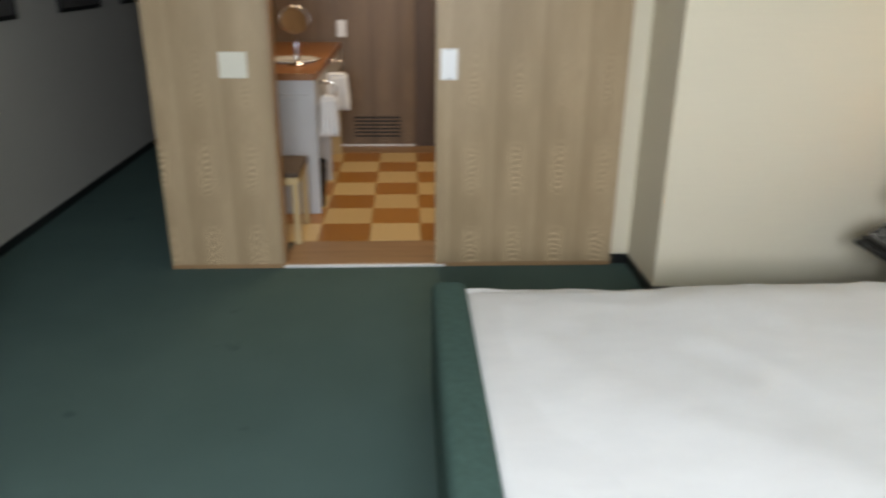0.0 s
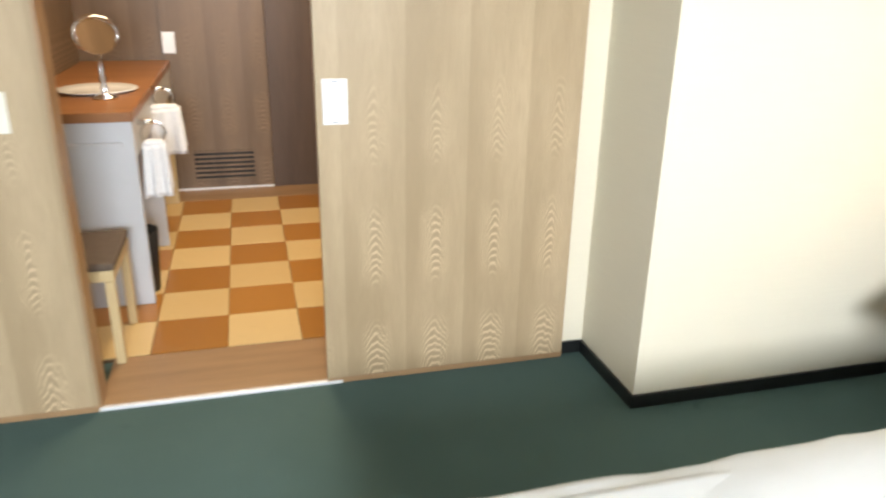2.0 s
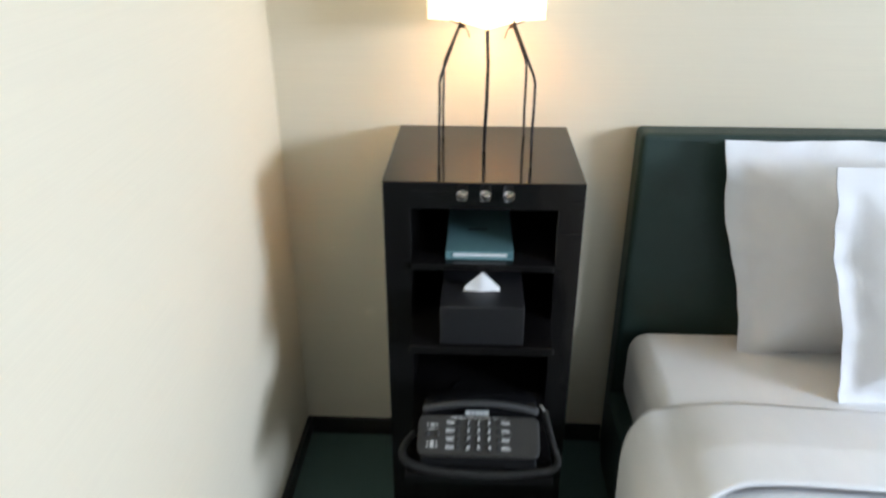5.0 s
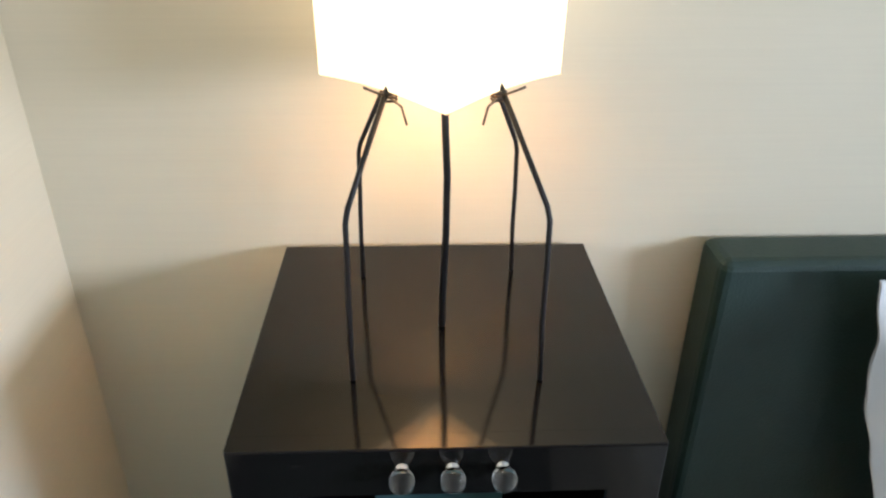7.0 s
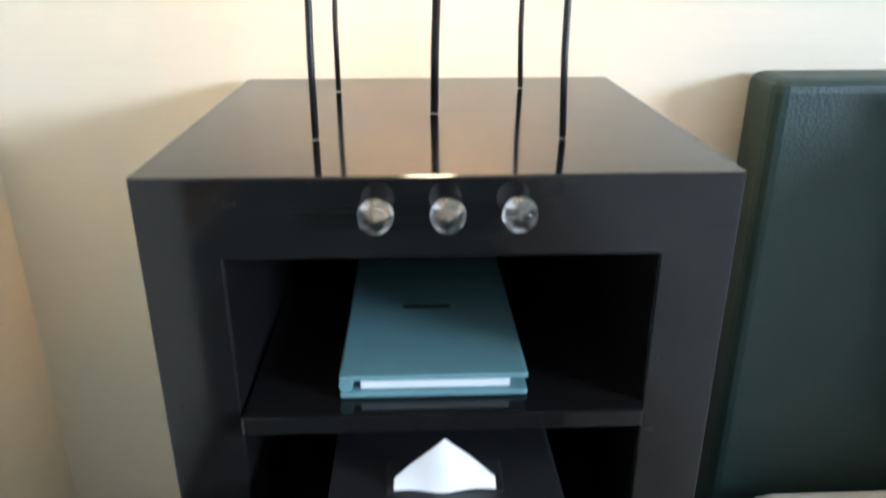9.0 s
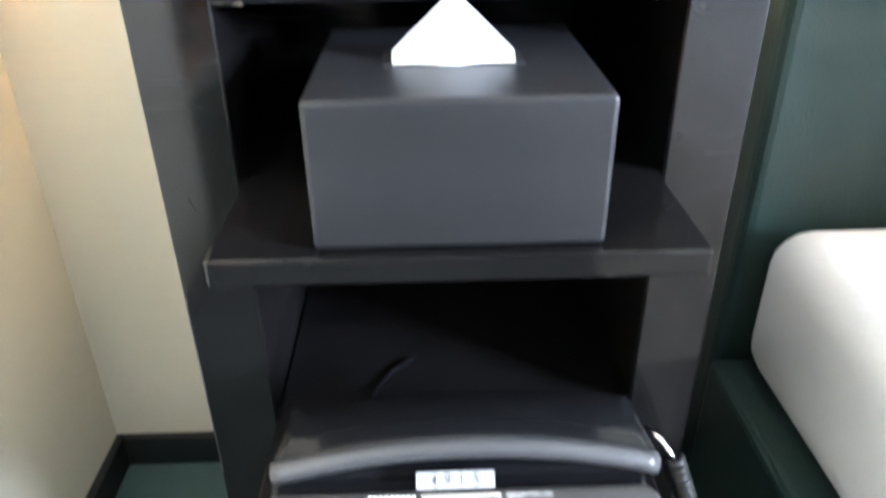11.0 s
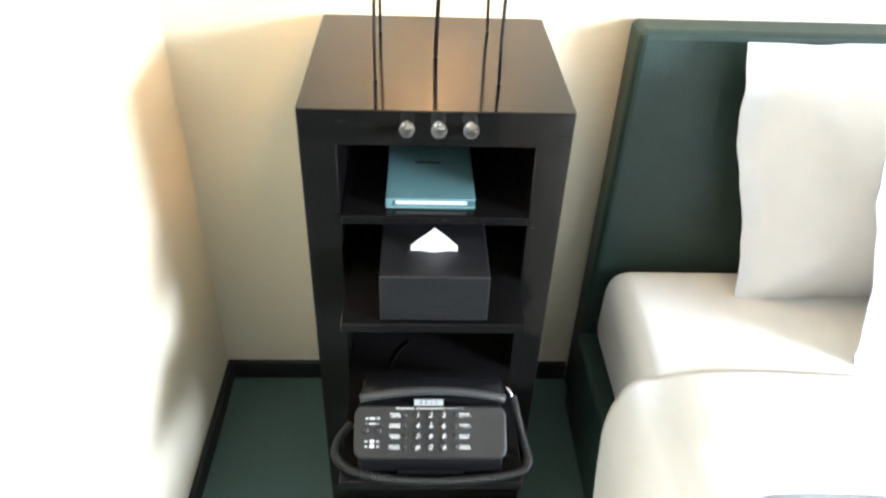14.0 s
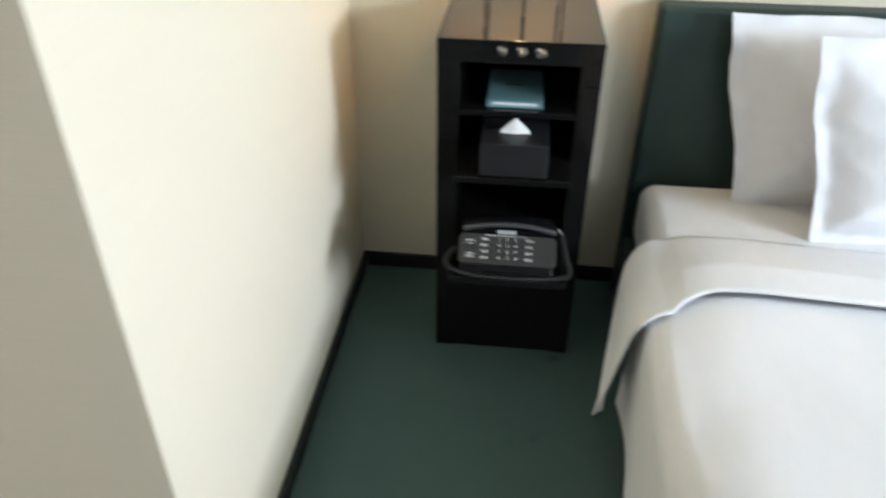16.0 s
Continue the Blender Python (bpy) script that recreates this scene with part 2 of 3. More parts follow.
CERAMIC = plain("white_ceramic", (0.8, 0.8, 0.8), 0.15, var=0.02, bump=0)
BLACK = plain("matt_black", (0.012, 0.012, 0.012), 0.6, var=0.2)
SCREEN = plain("dark_screen", (0.02, 0.016, 0.035), 0.12, var=0.1, bump=0)
TRAYWOOD = plain("orange_tray_wood", (0.36, 0.19, 0.08), 0.5, var=0.15, grain=15, stretch=(1, 5, 1))
WINFRAME = plain("window_frame_paint", (0.25, 0.25, 0.25), 0.5, var=0.05)
WINGLASS = make_glass("window_glass")
MIRROR = plain("mirror", (0.9, 0.9, 0.9), 0.02, 1.0, var=0.0, bump=0)
PICTURE = plain("dark_picture", (0.10, 0.095, 0.09), 0.4, var=0.3, grain=9)


# ---------------------------------------------------------------- builders
def box(bm, x0, x1, y0, y1, z0, z1, bevel=0.0, seg=2):
    m = Matrix.Translation(((x0 + x1) / 2, (y0 + y1) / 2, (z0 + z1) / 2)) @ Matrix.Diagonal((abs(x1 - x0), abs(y1 - y0), abs(z1 - z0), 1))
    made = bmesh.ops.create_cube(bm, size=1.0, matrix=m)
    if bevel:
        edges = list({e for v in made["verts"] for e in v.link_edges})
        bmesh.ops.bevel(bm, geom=edges, offset=bevel, segments=seg, affect="EDGES", profile=0.5)
    return bm


def boxed(*a, **k):
    return box(bmesh.new(), *a, **k)


def tube(bm, path, radius, seg=8, closed=False):
    """A round rod along a path; radius is a number or one for each point."""
    pts = [Vector(p) for p in path]
    n = len(pts)
    rings, up = [], None
    for i, p in enumerate(pts):
        a = pts[i - 1] if i else pts[-1] if closed else pts[0]
        b = pts[(i + 1) % n] if (closed or i < n - 1) else pts[-1]
        d = (b - a).normalized()
        if up is None:
            up = d.orthogonal().normalized()
        up = (up - d * up.dot(d)).normalized()
        side = d.cross(up)
        r = radius if isinstance(radius, (int, float)) else radius[i]
        rings.append([bm.verts.new(p + (up * math.cos(t) + side * math.sin(t)) * r) for t in (2 * math.pi * k / seg for k in range(seg))])
    last = n if closed else n - 1
    for i in range(last):
        a, b = rings[i], rings[(i + 1) % n]
        for k in range(seg):
            f = bm.faces.new((a[k], a[(k + 1) % seg], b[(k + 1) % seg], b[k]))
            f.smooth = True
    if not closed:
        bm.faces.new(rings[0][::-1])
        bm.faces.new(rings[-1])
    return bm


def lathe(bm, profile, place, seg=24, axis=(0, 0, 1)):
    """A turned body: profile of (radius, height) about an axis through place."""
    q = Vector((0, 0, 1)).rotation_difference(Vector(axis)).to_matrix()
    rows = []
    for r, h in profile:
        rows.append([bm.verts.new(Vector(place) + q @ Vector((r * math.cos(a), r * math.sin(a), h))) for a in (2 * math.pi * k / seg for k in range(seg))])
    for a, b in zip(rows, rows[1:]):
        for k in range(seg):
            f = bm.faces.new((a[k], a[(k + 1) % seg], b[(k + 1) % seg], b[k]))
            f.smooth = True
    bm.faces.new(rows[0][::-1])
    bm.faces.new(rows[-1])
    return bm


def prism(bm, outline, y0, y1, bevel=0.0):
    """An (x, z) outline pulled along y."""
    a = [bm.verts.new((x, y0, z)) for x, z in outline]
    b = [bm.verts.new((x, y1, z)) for x, z in outline]
    n = len(a)
    fs = [bm.faces.new(a), bm.faces.new(b[::-1])]
    for i in range(n):
        fs.append(bm.faces.new((a[i], b[i], b[(i + 1) % n], a[(i + 1) % n])))
    if bevel:
        bmesh.ops.bevel(bm, geom=list({e for f in fs for e in f.edges}), offset=bevel, segments=2, affect="EDGES", profile=0.5)
    bmesh.ops.recalc_face_normals(bm, faces=bm.faces)
    return bm


def grid(bm, nu, nv, place):
    """A sheet of nu x nv cells; place(u, v) gives the point for u, v in 0..1."""
    vs = [[bm.verts.new(place(i / nu, j / nv)) for j in range(nv + 1)] for i in range(nu + 1)]
    for i in range(nu):
        for j in range(nv):
            f = bm.faces.new((vs[i][j], vs[i + 1][j], vs[i + 1][j + 1], vs[i][j + 1]))
            f.smooth = True
    return bm


def finish(name, bm, material, smooth=False):
    bmesh.ops.recalc_face_normals(bm, faces=bm.faces)
    bmesh.ops.scale(bm, verts=bm.verts, vec=(K, K, K))
    me = bpy.data.meshes.new(name)
    bm.to_mesh(me)
    bm.free()
    me.materials.append(material)
    if smooth:
        me.shade_smooth()
    return me


def structure(name, bm, material, label, category):
    return tagged(new(name, finish(name, bm, material)), label, category, kind="structure")


def thing(name, place, label, category, group=""):
    ob = new(name)
    ob.empty_display_size = 0.05
    ob.location = Vector(place) * K
    return tagged(ob, label, category, group)


def base_of(ob):
    p = Vector(ob.location)
    while ob.parent:
        ob = ob.parent
        p += Vector(ob.location)
    return p / K


def part(name, bm, material, parent, label="", smooth=False):
    """A bmesh in world metres as one mesh under a thing or a part."""
    bmesh.ops.translate(bm, verts=bm.verts, vec=-base_of(parent))
    ob = new(name, finish(name, bm, material, smooth))
    ob.parent = parent
    if label:
        ob["label"] = label
    return ob


def settle(ob, place, scale=(1, 1, 1)):
    """Sets a finished thing down at its place."""
    ob.location = Vector(place) * K
    ob.scale = scale
    return ob


def solo(name, bm, material, place, label, category, group="", smooth=False):
    bmesh.ops.translate(bm, verts=bm.verts, vec=-Vector(place))
    ob = new(name, finish(name, bm, material, smooth))
    ob.location = Vector(place) * K
    return tagged(ob, label, category, group)


def letters(body, size, m, align="CENTER", lean=0.0):
    """Flat lettering as a bmesh, in its own plane before m."""
    cu = bpy.data.curves.new("lettering", "FONT")
    cu.body, cu.size, cu.align_x, cu.align_y, cu.extrude, cu.shear = body, size, align, "CENTER", 0.0002, lean
    ob = bpy.data.objects.new("lettering", cu)
    scene.collection.objects.link(ob)
    bpy.context.view_layer.update()
    me = bpy.data.meshes.new_from_object(ob.evaluated_get(bpy.context.evaluated_depsgraph_get()))
    bpy.data.objects.remove(ob)
    bm = bmesh.new()
    bm.from_mesh(me)
    bmesh.ops.transform(bm, matrix=m, verts=bm.verts)
    return bm


# ---------------------------------------------------------------- the shell
H = 2.4
XE, XW, YS = 1.361, -3.44, -4.6
YD = 0.407          # face of the wooden partition
structure("floor", boxed(XW - 0.1, XE + 0.1, YS - 0.1, 6.0, -0.12, 0.0), CARPET, "green wall-to-wall carpet floor", "floor")
structure("ceiling", boxed(XW - 0.1, XE + 0.1, YS - 0.1, 6.0, H, H + 0.1), CEIL, "white painted ceiling", "ceiling")
structure("wall_east", boxed(XE, XE + 0.12, YS, 0.0, 0, H), WALL, "cream wall with woven covering behind the bed", "wall")
structure("wall_column", boxed(0.0, XE + 0.12, 0.0, 0.60, 0, H), WALL, "cream wall block projecting beside the sliding door", "wall")
structure("wall_north", boxed(-1.0, 0.0, 0.442, 0.56, 0, H), WALL, "cream wall behind the sliding door", "wall")
structure("wall_west", boxed(XW - 0.12, XW, YS, 6.0, 0, H), WALL_GREY, "grey-beige corridor wall", "wall")
structure("wall_corridor_end", boxed(XW, -0.0, 5.8, 6.0, 0, H), WALL_GREY, "plain wall closing the corridor", "wall")
bm = bmesh.new()
box(bm, XW, -2.15, YS - 0.15, YS, 0, H)
box(bm, -0.35, XE, YS - 0.15, YS, 0, H)
box(bm, -2.15, -0.35, YS - 0.15, YS, 0, 0.85)
box(bm, -2.15, -0.35, YS - 0.15, YS, 2.15, H)
structure("wall_south", bm, WALL, "cream wall round the window", "wall")
win = structure("window_1", boxed(-2.15, -0.35, YS - 0.02, YS + 0.06, 0.81, 0.85, 0.004), WINFRAME, "window with dark frame", "window")
for a, b in ((-2.15, -2.10), (-0.40, -0.35), (-1.28, -1.22)):
    part("window_frame", boxed(a, b, YS - 0.1, YS - 0.04, 0.85, 2.15, 0.004), WINFRAME, win)
for a, b in ((-2.10, -1.28), (-1.22, -0.40)):
    pane = part("pane", boxed(a, b, YS - 0.075, YS - 0.067, 0.85, 2.15), WINGLASS, win)
    pane.visible_shadow = False

# wooden partition with the corridor side, and the bathroom's closing walls
part_wall = structure("wall_partition", boxed(-2.443, -1.859, YD, YD + 0.10, 0.022, H), VENEER, "oak veneer partition wall panel", "wall")
part("kick_strip", boxed(-2.445, -1.858, YD - 0.003, YD + 0.05, 0.0, 0.022, 0.001), PLANK, part_wall)
structure("wall_partition_side", boxed(-2.443, -2.29, YD + 0.1, 5.8, 0, H), VENEER_WARM, "wooden corridor side of the bathroom wall", "wall")
structure("wall_bathroom_right", boxed(-0.12, 0.0, 0.60, 3.19, 0, H), VENEER_WARM, "brown wooden bathroom wall", "wall")
structure("wall_bathroom_inner", boxed(-1.0, -0.12, 0.56, 0.58, 0, H), VENEER_WARM, "brown wooden inner wall lining", "wall")
structure("wall_bathroom_back", boxed(-2.29, 0.0, 3.19, 3.29, 0, H), VENEER_WARM, "brown wooden bathroom back wall", "wall")
structure("lintel", boxed(-1.859, -1.0, YD + 0.035, YD + 0.10, 2.1, H), VENEER, "oak lintel over the opening", "trim")
structure("door_jamb", boxed(-1.859, -1.848, YD + 0.004, YD + 0.11, 0.0, 2.1, 0.001), PLANK, "thin wooden door jamb", "trim")

# baseboards
for nm, a in (("baseboard_column", (-0.012, XE, -0.012, 0.0)), ("baseboard_column_side", (-0.012, 0.0, 0.0, 0.44)), ("baseboard_east", (XE - 0.012, XE, -0.838, -0.012)),
              ("baseboard_recess", (-0.112, -0.012, 0.43, 0.442)), ("baseboard_west", (XW, XW + 0.012, YS, 5.8))):
    structure(nm, boxed(*a, 0, 0.053, 0.002), BASE, "black skirting board", "baseboard")

# sliding door, opened to the right
door = structure("door_1", boxed(-1.056, -0.104, YD, YD + 0.031, 0.024, 2.16, 0.0015), VENEER, "open oak veneer sliding door", "door")
part("kick_strip", boxed(-1.056, -0.104, YD - 0.001, YD + 0.031, 0.002, 0.0235, 0.001), PLANK, door)
hp = part("pull_plate", boxed(-1.034, -0.951, YD - 0.004, YD + 0.002, 0.991, 1.141, 0.0015), PLATE_METAL, door, "pale flush pull plate")
for z in (0.999, 1.133):
    part("screw_slot", boxed(-1.004, -0.981, YD - 0.0046, YD - 0.003, z - 0.0015, z + 0.0015), INK_DARK, hp)
sw = thing("light_switch", (-2.037, YD, 1.03), "square cream double light switch plate on the wooden partition", "switch")
part("plate", boxed(-2.101, -1.967, YD - 0.008, YD, 0.997, 1.121, 0.003), PLATE, sw)
for a in (-2.059, -2.009):
    part("rocker", boxed(a - 0.014, a + 0.020, YD - 0.0105, YD - 0.006, 1.028, 1.09, 0.002), PLATE, sw)

# threshold and the chequered bathroom floor
structure("threshold", boxed(-1.859, -1.0, YD + 0.012, 0.765, 0.0, 0.017, 0.002), PLANK, "brown oak threshold board", "trim")
structure("threshold_strip", boxed(-1.859, -1.0, YD - 0.004, YD + 0.012, 0.0, 0.014, 0.002), PLATE_METAL, "white metal carpet strip", "trim")
bath = structure("floor_bathroom", boxed(-2.29, 0.0, 0.765, 3.19, 0.0, 0.009), JOINT, "chequered wooden bathroom floor", "floor")

# ---------------------------------------------------------------- bathroom
TX, TY = 0.302, 0.304
tile_mesh = {}
for key, mt in (("l", TILE_LIGHT), ("d", TILE_DARK)):
    b2 = bmesh.new()
    box(b2, 0.001, TX - 0.001, 0.001, TY - 0.001, 0, 0.007, 0.0012, 1)
    tile_mesh[key] = finish("floor_board", b2, mt)
for i in range(-2, 5):
    for j in range(7):
        x0 = -1.727 + i * TX
        if x0 < -2.34 or x0 + TX > 0.02:
            continue
        ob = new("floor_board", tile_mesh["l" if (i + j) % 2 else "d"])
        ob.parent = bath
        ob.location = Vector((x0, 0.772 + j * TY, 0.0095)) * K

structure("floor_border", boxed(-2.29, -0.12, 2.905, 3.162, 0.0092, 0.0165, 0.001), PLANK, "brown oak border board", "floor")
bd = structure("door_2", boxed(-1.785, -1.13, 3.165, 3.188, 0.03, 2.05, 0.002), VENEER_WARM, "closed brown wooden door with a louvre vent", "door")
part("bottom_rail", boxed(-1.785, -1.13, 3.163, 3.188, 0.010, 0.0295, 0.001), PLATE_METAL, bd)
part("vent_backing", boxed(-1.655, -1.258, 3.161, 3.1645, 0.082, 0.292, 0.001), BLACK, bd)
for k in range(7):
    z = 0.082 + k * 0.0325
    part("slat", boxed(-1.655, -1.258, 3.153, 3.161, z, z + 0.015, 0.001), VENEER_WARM, bd)
part("pull_plate", boxed(-1.778, -1.700, 3.159, 3.165, 0.945, 1.080, 0.0015), PLATE_METAL, bd)
structure("door_3", boxed(-1.126, -0.14, 3.162, 3.188, 0.012, 2.05, 0.002), VENEER_DARK, "dark brown wooden door panel", "door")

van = thing("vanity", (-1.95, 1.8, 0.017), "vanity with orange wood top and white side panels", "vanity")
part("top", boxed(-2.28, -1.745, 1.25, 3.14, 0.862, 0.905, 0.004), VANITY_TOP, van)
part("side_panel", boxed(-2.28, -1.752, 1.27, 1.30, 0.017, 0.862, 0.002), VANITY_SIDE, van)
part("side_panel", boxed(-2.28, -1.752, 2.05, 2.08, 0.017, 0.862, 0.002), VANITY_SIDE, van)
part("side_panel", boxed(-2.28, -1.752, 2.85, 2.88, 0.017, 0.862, 0.002), PALE_WOOD, van)
part("apron", boxed(-1.775, -1.752, 1.30, 3.14, 0.70, 0.862, 0.002), VANITY_SIDE, van)
part("ledge", boxed(-2.05, -1.80, 1.25, 1.269, 0.755, 0.775, 0.002), VANITY_SIDE, van)
basin = part("basin", lathe(bmesh.new(), [(0.02, 0.905), (0.15, 0.907), (0.185, 0.918), (0.178, 0.921), (0.13, 0.911), (0.02, 0.909)], (-1.97, 1.85, 0), 32), CERAMIC, van, "white oval basin")

mir = thing("makeup_mirror", (-1.90, 1.62, 0.905), "round brass makeup mirror on a turned chrome stand", "mirror")
part("stand", lathe(bmesh.new(), [(0.055, 0), (0.055, 0.008), (0.02, 0.018), (0.010, 0.03), (0.017, 0.05), (0.009, 0.065), (0.017, 0.09), (0.009, 0.11), (0.015, 0.135), (0.008, 0.15), (0.008, 0.20)], (-1.90, 1.62, 0.905), 16), CHROME, mir)
part("rim", tube(bmesh.new(), [(-1.90 + 0.085 * math.cos(a), 1.60 + 0.045 * math.cos(a), 1.19 + 0.075 * math.sin(a)) for a in (2 * math.pi * k / 28 for k in range(28))], 0.007, 8, True), CHROME, mir)
part("glass", lathe(bmesh.new(), [(0.088, -0.004), (0.088, 0.004)], (-1.90, 1.60, 1.19), 28, (0.45, -0.85, 0.25)), MIRROR, mir)


def towel(y, z0, z1, w):
    t = thing("hand_towel", (-1.70, y, z0), "white terry towel hanging from a chrome ring on the vanity", "towel", "towels at the vanity")
    cx = -1.690

    def drape(u, v, dy, short):
        xx = cx + (u - 0.5) * w * (1.0 + 0.25 * v)
        return (xx, y + dy * (1 + 0.3 * v) + 0.008 * math.sin(u * 15 + dy * 90) * (0.3 + v), z1 - (z1 - z0 - short) * v + 0.006 * (u - 0.5))
    cloth = grid(bmesh.new(), 16, 10, lambda u, v: drape(u, v, -0.022, 0.0))
    grid(cloth, 16, 10, lambda u, v: drape(u, v, 0.022, 0.03))
    grid(cloth, 16, 4, lambda u, v: (cx + (u - 0.5) * w * (1 - 0.3 * math.sin(v * math.pi)), y - 0.022 * math.cos(v * math.pi), z1 + 0.022 * math.sin(v * math.pi)))
    ob = part("cloth", cloth, TOWEL, t)
    md = ob.modifiers.new("thick", "SOLIDIFY")
    md.thickness = 0.006
    part("ring", tube(bmesh.new(), [(cx + 0.05 * math.cos(a), y, z1 + 0.050 + 0.05 * math.sin(a)) for a in (2 * math.pi * k / 20 for k in range(20))], 0.005, 8, True), CHROME, t, "chrome ring")
    part("bracket", tube(bmesh.new(), [(-1.752, y, z1 + 0.10), (-1.68, y, z1 + 0.10)], [0.014, 0.010], 10), CHROME, t)


towel(1.42, 0.49, 0.73, 0.10)
towel(2.00, 0.55, 0.79, 0.15)

bin_ = thing("waste_bin", (-1.80, 1.47, 0.017), "dark waste bin under the vanity", "bin")
part("body", lathe(bmesh.new(), [(0.085, 0.0), (0.105, 0.30), (0.098, 0.30), (0.08, 0.01)], (-1.83, 1.45, 0.017), 20), BLACK, bin_)

shf = thing("bench", (-0.5, 2.5, 0.017), "orange wooden bench along the bathroom wall", "bench")
part("top", boxed(-0.832, -0.125, 2.20, 3.00, 0.615, 0.655, 0.004), VANITY_TOP, shf)
for y in (2.24, 2.90):
    part("leg_panel", boxed(-0.42, -0.14, y, y + 0.03, 0.0168, 0.6148, 0.002), VANITY_TOP, shf)

st = thing("stool", (-1.95, 0.85, 0.017), "pale wooden stool with a brown upholstered seat", "stool")
part("seat", boxed(-2.19, -1.80, 0.71, 1.11, 0.410, 0.440, 0.008), SEAT_BROWN, st)
part("apron", boxed(-2.185, -1.805, 0.715, 1.105, 0.365, 0.409, 0.003), PALE_WOOD, st)
for a in (-2.185, -1.842):
    for b in (0.715, 1.07):
        part("leg", boxed(a, a + 0.035, b, b + 0.035, 0.017, 0.364, 0.003), PALE_WOOD, st)

# ---------------------------------------------------------------- corridor and television side
for a, b in ((0.75, 1.25), (1.82, 2.48), (2.92, 3.55)):
    fr = thing("picture_frame", (XW + 0.012, (a + b) / 2, 1.215), "dark framed picture hanging on the corridor wall", "picture", "corridor pictures")
    f = bmesh.new()
    for s in ((a, b, 1.205, 1.23), (a, b, 1.60, 1.625), (a, a + 0.025, 1.23, 1.60), (b - 0.025, b, 1.23, 1.60)):
        box(f, XW + 0.001, XW + 0.025, *s, 0.002)
    part("frame", f, BLACK, fr)
    part("print", boxed(XW + 0.001, XW + 0.012, a + 0.025, b - 0.025, 1.23, 1.60), PICTURE, fr)

tvc = thing("television_cabinet", (-3.1, -1.5, 0), "tall black lacquered television cabinet with an open niche", "cabinet")
part("top", boxed(XW + 0.014, -2.90, -2.30, -0.70, 1.01, 1.05, 0.003), LACQUER, tvc)
part("side_panel", boxed(XW + 0.014, -2.905, -0.735, -0.702, 0.0, 1.01, 0.003), LACQUER, tvc)
part("side_panel", boxed(XW + 0.014, -2.905, -2.298, -2.265, 0.0, 1.01, 0.003), LACQUER, tvc)
part("base", boxed(XW + 0.014, -2.905, -2.264, -0.736, 0.0, 0.10, 0.003), LACQUER, tvc)
part("drawer_front", boxed(-2.925, -2.905, -2.262, -0.738, 0.36, 1.005, 0.003), LACQUER, tvc)
part("back_panel", boxed(XW + 0.014, XW + 0.03, -2.264, -0.736, 0.10, 1.01), LACQUER, tvc)
tr = thing("wooden_tray", (-3.05, -1.05, 0.10), "orange wooden tray standing in the cabinet niche", "tray")
part("bottom", boxed(-3.2, -2.92, -1.4, -0.86, 0.101, 0.110, 0.001), PAPER, tr)
for s in ((-3.2, -2.92, -0.875, -0.86), (-3.2, -2.92, -1.4, -1.385), (-2.935, -2.92, -1.385, -0.875), (-3.2, -3.185, -1.385, -0.875)):
    part("rim", boxed(*s, 0.101, 0.145, 0.002), TRAYWOOD, tr)
tv = thing("television", (-3.1, -1.4, 1.05), "flat black television on the cabinet", "television")
part("screen", boxed(-2.98, -2.968, -1.90, -0.68, 1.10, 1.74, 0.002), SCREEN, tv)
part("housing", boxed(-3.04, -2.981, -1.92, -0.66, 1.08, 1.76, 0.006), BLACK, tv)
part("foot", boxed(-3.15, -2.98, -1.6, -1.2, 1.051, 1.065, 0.004), BLACK, tv)
part("neck", boxed(-3.06, -3.00, -1.46, -1.34, 1.064, 1.085, 0.004), BLACK, tv)

# ---------------------------------------------------------------- bed
BX0, BX1, BY0, BY1 = -1.19, 1.283, -0.80, -2.62
bed = thing("bed", (0.05, -1.7, 0), "double bed with green upholstered frame and leather headboard", "bed")
part("headboard", boxed(1.230, 1.308, BY1 - 0.02, -0.793, 0.0, 0.930, 0.014, 3), LEATHER, bed, "dark green leather headboard")
part("footboard", boxed(-1.165, -1.04, BY1 - 0.02, -0.748, 0.0, 0.447, 0.030, 4), BEDGREEN, bed, "green fabric footboard")
part("side_rail", boxed(-1.072, 1.226, -0.90, -0.782, 0.0, 0.235, 0.012, 3), LEATHER, bed, "dark green leather side rail")
part("side_rail", boxed(-1.072, 1.226, BY1 - 0.02, BY1 + 0.08, 0.0, 0.235, 0.012, 3), LEATHER, bed)
part("base", boxed(-1.07, 1.225, BY1 + 0.081, -0.901, 0.02, 0.22), BEDGREEN, bed)
mat_ = thing("mattress", (0.08, -1.72, 0.222), "white sheeted mattress on the bed base", "mattress")


def sheet_wave(x, y, a):
    return a * (noise.noise((x * 3.1, y * 2.3, 1.7)) + 0.5 * noise.noise((x * 7.7, y * 6.1, 4.2)))


bm = boxed(-1.06, 1.222, -2.53, -0.810, 0.237, 0.438, 0.050, 5)
part("body", bm, LINEN, mat_, smooth=True)


